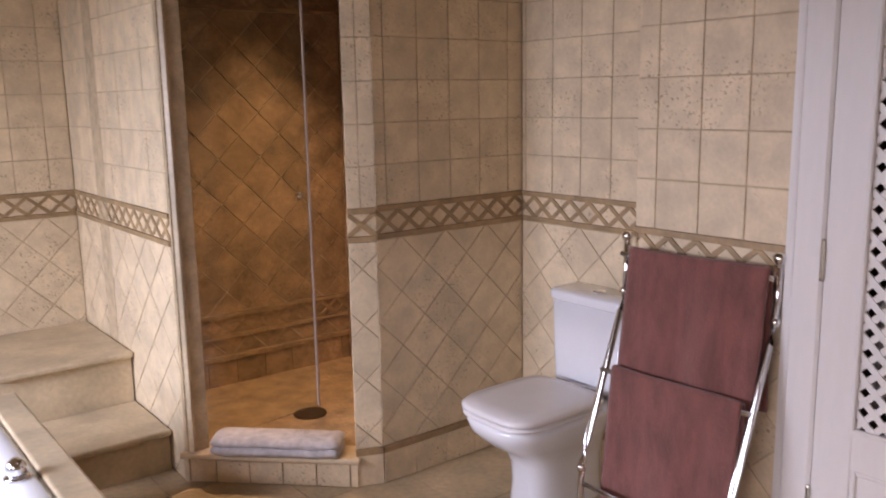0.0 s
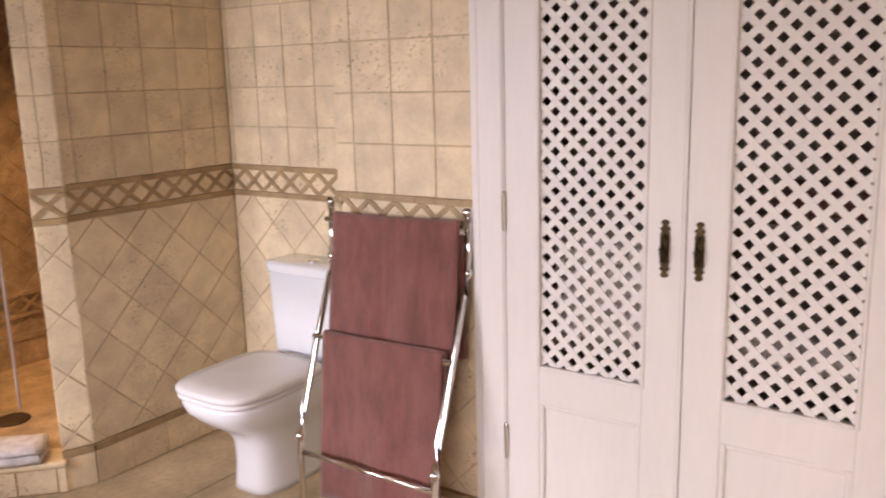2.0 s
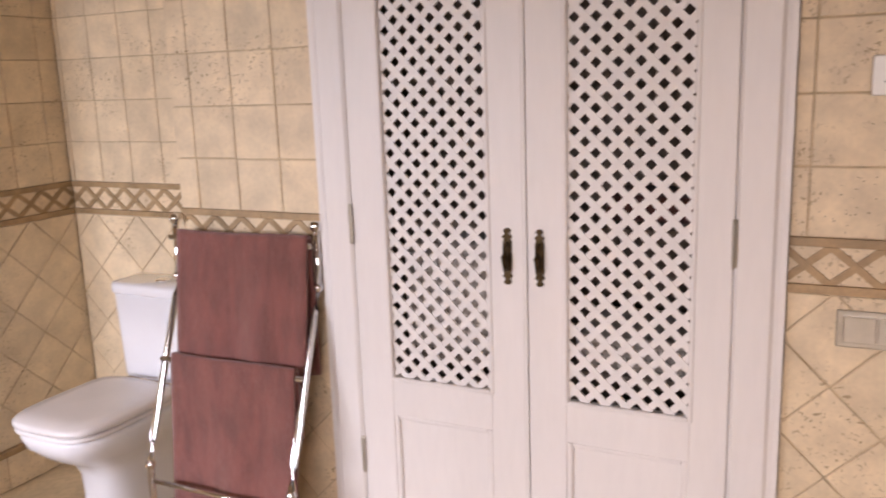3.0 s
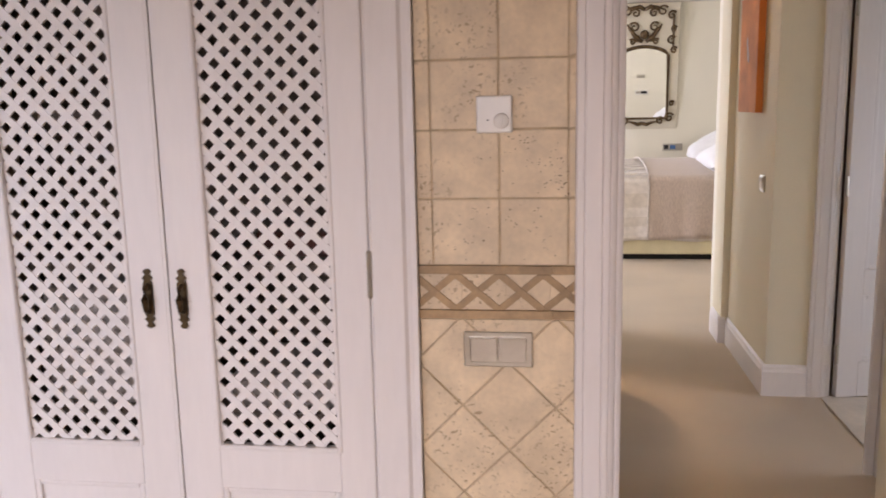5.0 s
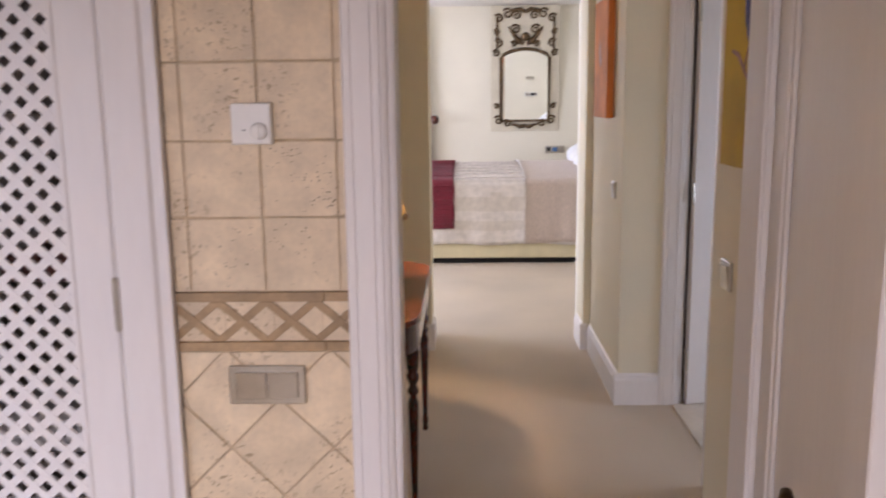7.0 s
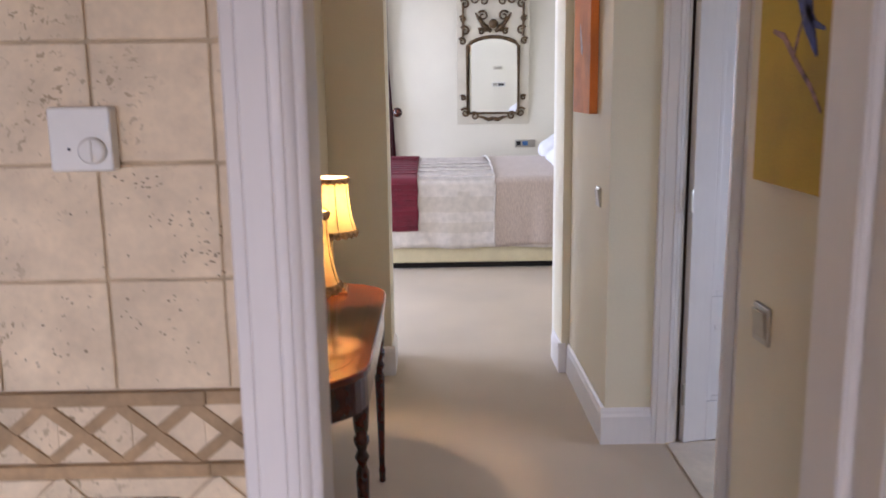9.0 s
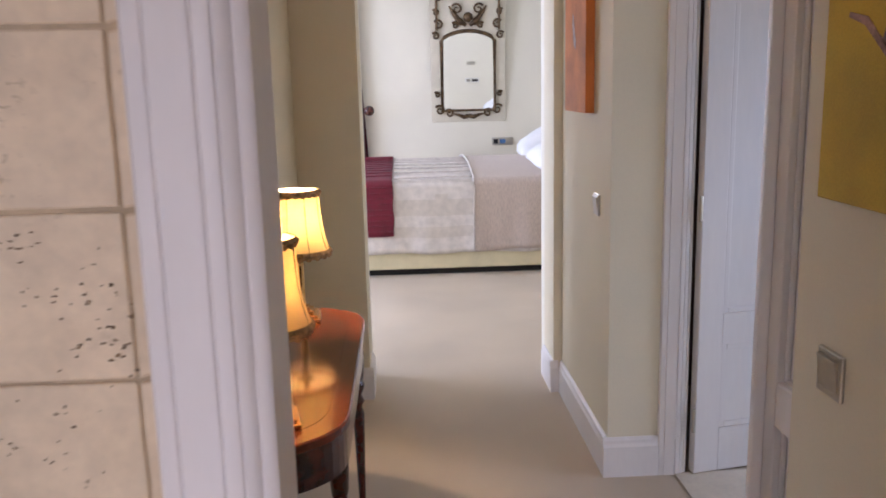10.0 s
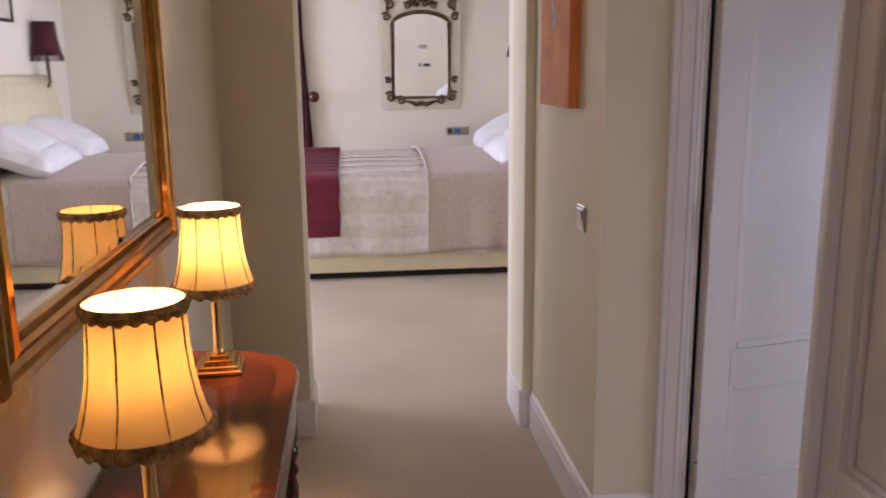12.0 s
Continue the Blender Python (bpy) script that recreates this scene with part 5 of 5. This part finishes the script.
# ---- ceiling spots: unseen fittings added at the spot lamps ----
for x, y in ((0.7, 1.3), (0.7, -0.5), (1.85, 3.35), (3.45, -0.85)):
    sp = thing("unseen_ceiling_spot", "small round recessed ceiling spotlight, added out of view", "ceiling light", pose(x, y, CEIL - 0.012), "recessed ceiling spots")
    part("ring", lathe([(0.045, 0.0), (0.047, 0.004), (0.047, 0.012)], 24), chrome, sp)
    part("lens", lathe([(0.034, -0.002), (0.034, -0.0004)], 20), spot_lens, sp, "lit lens")

# ---- stone tiles ----
MESHES = {}


def worn(poly, seed):
    """A tumbled outline: nipped corners and slightly wavering edges."""
    rng = random.Random(seed)
    out = []
    for i, p in enumerate(poly):
        a, q = Vector(p), Vector(poly[(i + 1) % len(poly)])
        length = (q - a).length
        if length < 0.02:
            out.append(tuple(a))
            continue
        d = (q - a) / length
        inward = Vector((-d.y, d.x))
        for t in (rng.uniform(0.0015, 0.004) / length, 0.36, 0.68, 1 - rng.uniform(0.0015, 0.004) / length):
            out.append(tuple(a + d * length * t + inward * rng.uniform(0.0, 0.0013)))
    return out


def tile_mesh(poly, thick, mat, seed=None):
    key = (tuple((round(u, 4), round(v, 4)) for u, v in poly), thick, mat.name, seed)
    if key in MESHES:
        return MESHES[key]
    if seed is not None:
        poly = worn(poly, seed)
    n = len(poly)
    cx, cy = sum(p[0] for p in poly) / n, sum(p[1] for p in poly) / n
    size = max(math.hypot(p[0] - cx, p[1] - cy) for p in poly)
    k = max(0.5, 1 - 0.0022 / max(size, 0.004))
    verts = [(u, v, -0.004) for u, v in poly] + [(u, v, thick - 0.0010) for u, v in poly] + [(cx + (u - cx) * k, cy + (v - cy) * k, thick) for u, v in poly]
    faces = [tuple(range(2 * n, 3 * n))]
    for i in range(n):
        j = (i + 1) % n
        faces += [(i, j, n + j, n + i), (n + i, n + j, 2 * n + j, 2 * n + i)]
    me = bpy.data.meshes.new("tile")
    me.from_pydata(verts, [], faces)
    me.materials.append(mat)
    MESHES[key] = me
    return me


RNG = random.Random(11)


def lay(parent, m, poly, thick, mat, name="tile", lift=0.0):
    n = len(poly)
    cx, cy = sum(p[0] for p in poly) / n, sum(p[1] for p in poly) / n
    ob = new(name, tile_mesh([(u - cx, v - cy) for u, v in poly], thick, mat, RNG.randrange(6) if name in ("tile", "base_tile", "kerb_tile") else None))
    ob.parent = parent
    ob.matrix_parent_inverse = parent.matrix_world.inverted() if parent.matrix_world != Matrix() else Matrix()
    s = RNG.uniform(0.994, 1.0) if name == "tile" else 1.0
    tilt = Matrix.Diagonal((s, s, 1, 1)) @ Matrix.Rotation(RNG.uniform(-0.004, 0.004), 4, "Z") @ Matrix.Rotation(RNG.uniform(-0.006, 0.006), 4, "X") @ Matrix.Rotation(RNG.uniform(-0.006, 0.006), 4, "Y")
    ob.matrix_basis = m @ Matrix.Translation((cx, cy, lift + RNG.uniform(-0.0006, 0.0006))) @ tilt
    return ob


def rect(u0, u1, v0, v1):
    return [(u0, v0), (u1, v0), (u1, v1), (u0, v1)]


P, GAP = 0.1525, 0.0023


def tiled(parent, origin, along, out, width, phase=0.0, low=0.0, mat=None, trim=None, dphase=0.0, top=CEIL, base=True, band=1.067, border=True, top_band=None):
    """A wall face: base course, lozenge tiles, patterned border, square tiles. Local u along, v up."""
    mat, trim = mat or stone, trim or stone_trim
    a, o = Vector((*along, 0)).normalized(), Vector((*out, 0)).normalized()
    m = Matrix.Translation((*origin, 0)) @ Matrix((a, Vector((0, 0, 1)), o)).transposed().to_4x4()
    m = m @ Matrix.Translation((0, 0, -G))
    T = 0.0045
    v0 = low
    if base:
        u = 0.0
        while u < width - 0.004:
            u1 = min(width, u + P)
            lay(parent, m, rect(u + 0.001, u1 - 0.001, low + 0.001, low + 0.126), T + 0.010, mat, "base_tile")
            u = u1
        u = 0.0
        while u < width - 0.004:
            u1 = min(width, u + 0.305)
            lay(parent, m, rect(u, u1 - 0.001, low + 0.127, low + 0.149), T + 0.014, trim, "trim_strip")
            u = u1
        v0 = low + 0.152
    lo = band - 0.124
    h = P * math.sqrt(2)
    for i in range(-2, int(width / h) + 3):
        for j in range(-1, int((lo - v0) / (h / 2)) + 3):
            cu, cv = i * h + (j % 2) * h / 2 + dphase, lo - 0.10 - j * h / 2 + 0.105
            r = h / 2 - GAP * 0.7
            poly = clip_rect([(cu - r, cv), (cu, cv - r), (cu + r, cv), (cu, cv + r)], 0.0005, width - 0.0005, v0, lo - 0.002)
            if len(poly) >= 3 and max(p[0] for p in poly) - min(p[0] for p in poly) > 0.006 and max(p[1] for p in poly) - min(p[1] for p in poly) > 0.006:
                lay(parent, m, poly, T, mat)
    # patterned border
    bands_at = [lo] + ([top_band] if top_band else [])
    for lo_b in bands_at:
        u = 0.0
        while u < width - 0.004:
            u1 = min(width, u + 0.305)
            for b0, b1 in ((lo_b, lo_b + 0.020), (lo_b + 0.104, lo_b + 0.124)):
                lay(parent, m, rect(u, u1 - 0.001, b0 + 0.0005, b1 - 0.0005), T + 0.006, trim, "border_rail")
            u = u1
        u = 0.0
        while u < width - 0.004:
            u1 = min(width, u + 0.1)
            lay(parent, m, rect(u, u1, lo_b + 0.0205, lo_b + 0.1035), T - 0.002, mat, "border_panel")
            u = u1
        k = -2
        while k * 0.1 < width + 0.1:
            c = k * 0.1 + phase
            for s, th in ((1, 0.0015), (-1, 0.0022)):
                hw = 0.0125
                poly = [(c - 0.05 * 1 - hw, lo_b + 0.062 - s * 0.042), (c - 0.05 + hw, lo_b + 0.062 - s * 0.042), (c + 0.05 + hw, lo_b + 0.062 + s * 0.042), (c + 0.05 - hw, lo_b + 0.062 + s * 0.042)]
                poly = clip_rect(poly, 0.0005, width - 0.0005, lo_b + 0.0205, lo_b + 0.1035)
                if len(poly) >= 3 and max(p[0] for p in poly) - min(p[0] for p in poly) > 0.004:
                    lay(parent, m, poly, T + th, trim, "border_strip")
            k += 1
    if top_band:
        for i in range(-2, int(width / h) + 3):
            for j in range(0, int((top_band - band) / (h / 2)) + 3):
                cu, cv, r = i * h + (j % 2) * h / 2, band + j * h / 2, h / 2 - GAP * 0.7
                poly = clip_rect([(cu - r, cv), (cu, cv - r), (cu + r, cv), (cu, cv + r)], 0.0005, width - 0.0005, band + 0.002, top_band - 0.002)
                if len(poly) >= 3 and max(p[0] for p in poly) - min(p[0] for p in poly) > 0.006 and max(p[1] for p in poly) - min(p[1] for p in poly) > 0.006:
                    lay(parent, m, poly, T, mat)
        return
    v = band
    while v < top - 0.01:
        v1 = min(top, v + P)
        u = phase % P - P
        while u < width:
            a0, a1 = max(0.0005, u + GAP / 2), min(width - 0.0005, u + P - GAP / 2)
            if a1 - a0 > 0.005:
                lay(parent, m, rect(a0, a1, v + GAP / 2, v1 - GAP / 2), T, mat)
            u += P
        v = v1


tiled(wall_strip, (2.08, -0.035), (0, -1), (-1, 0), 0.355, phase=0.034, dphase=-0.011)
tiled(wall_pillar, (2.08, 1.69), (0, -1), (-1, 0), 0.517, phase=0.075)
tiled(wall_pillar, (2.43, 1.69), (-1, 0), (0, 1), 0.35)
tiled(wall_alcove, (2.43, 2.57), (0, -1), (-1, 0), 0.88, phase=0.02, band=1.086)
tiled(wall_end, (1.69, 2.57), (1, 0), (0, -1), 0.74, phase=0.05, band=1.086)
tiled(pier, (1.59, 2.61), (0.1, -0.04), (-0.04, -0.1), 0.107, phase=0.05, dphase=0.05, band=1.082)
tiled(wall_shower_side, (1.10, 4.32), (0, -1), (-1, 0), 1.24, low=0.0, base=False)
tiled(wall_back, (0.2, 4.32), (1, 0), (0, -1), 0.90, phase=0.03, base=False)
tiled(shower_back, (1.2, 3.82), (1, 0), (0, -1), 1.12, low=0.09, mat=stone_shower, band=0.36 + 0.09, top_band=1.9)
tiled(shower_right, (2.32, 3.82), (0, -1), (-1, 0), 1.16, low=0.09, mat=stone_shower, band=0.36 + 0.09, top_band=1.9)
# kerb face
u = -0.02
while u < SPAN:
    lay(kerb, DM, rect(u + 0.002, min(SPAN + 0.01, u + 0.134) - 0.002, 0.002, 0.098), 0.012, stone, "kerb_tile", 0.0)
    u += 0.134
# floor tiles
# open pores in the travertine beside the doorway
pore_dark = material("pore_shadow_stone", (0.26, 0.175, 0.105), 0.9, vary=0.2, scale=60, bump=0.1, coords="World")
bm = bmesh.new()
pores = random.Random(5)
for cy, cz, sy, sz, count in ((-0.35, 1.25, 0.020, 0.018, 26), (-0.335, 1.30, 0.030, 0.022, 22), (-0.275, 1.335, 0.024, 0.020, 22), (-0.27, 1.16, 0.035, 0.035, 20), (-0.33, 1.12, 0.035, 0.03, 10), (-0.16, 1.17, 0.035, 0.03, 18), (-0.14, 1.10, 0.03, 0.02, 12), (-0.20, 1.30, 0.04, 0.04, 6)):
    for k in range(count):
        y, z = pores.gauss(cy, sy), pores.gauss(cz, sz)
        if not (-0.375 < y < -0.06 and 1.073 < z < 1.368) or abs(y + 0.225) < 0.004 or abs(z - 1.2195) < 0.004:
            continue
        ry, rz, turn = pores.uniform(0.0008, 0.0026), pores.uniform(0.0006, 0.0016), pores.uniform(-0.5, 0.5)
        ring = []
        for j in range(7):
            a, w = 2 * math.pi * j / 7, pores.uniform(0.7, 1.25)
            u, v = ry * w * math.cos(a), rz * w * math.sin(a)
            ring.append(bm.verts.new((2.0799, y + u * math.cos(turn) - v * math.sin(turn), z + u * math.sin(turn) + v * math.cos(turn))))
        bm.faces.new(ring)
part("stone_pores", bm, pore_dark, wall_strip, "dark open pores in the travertine")
bath_floor = bpy.data.objects["floor_bathroom"]
x = -1.8
while x < 2.4:
    y = -2.2
    while y < 4.3:
        poly = clip_rect(rect(x + 0.0015, x + 0.4 - 0.0015, y + 0.0015, y + 0.4 - 0.0015), -1.8, 2.085 if y < 1.2 else 2.43, -2.2, 4.3)
        if len(poly) >= 3:
            lay(bath_floor, Matrix.Translation((0, 0, -0.006)), poly, 0.006, stone_floor, "floor_tile")
        y += 0.4
    x += 0.4
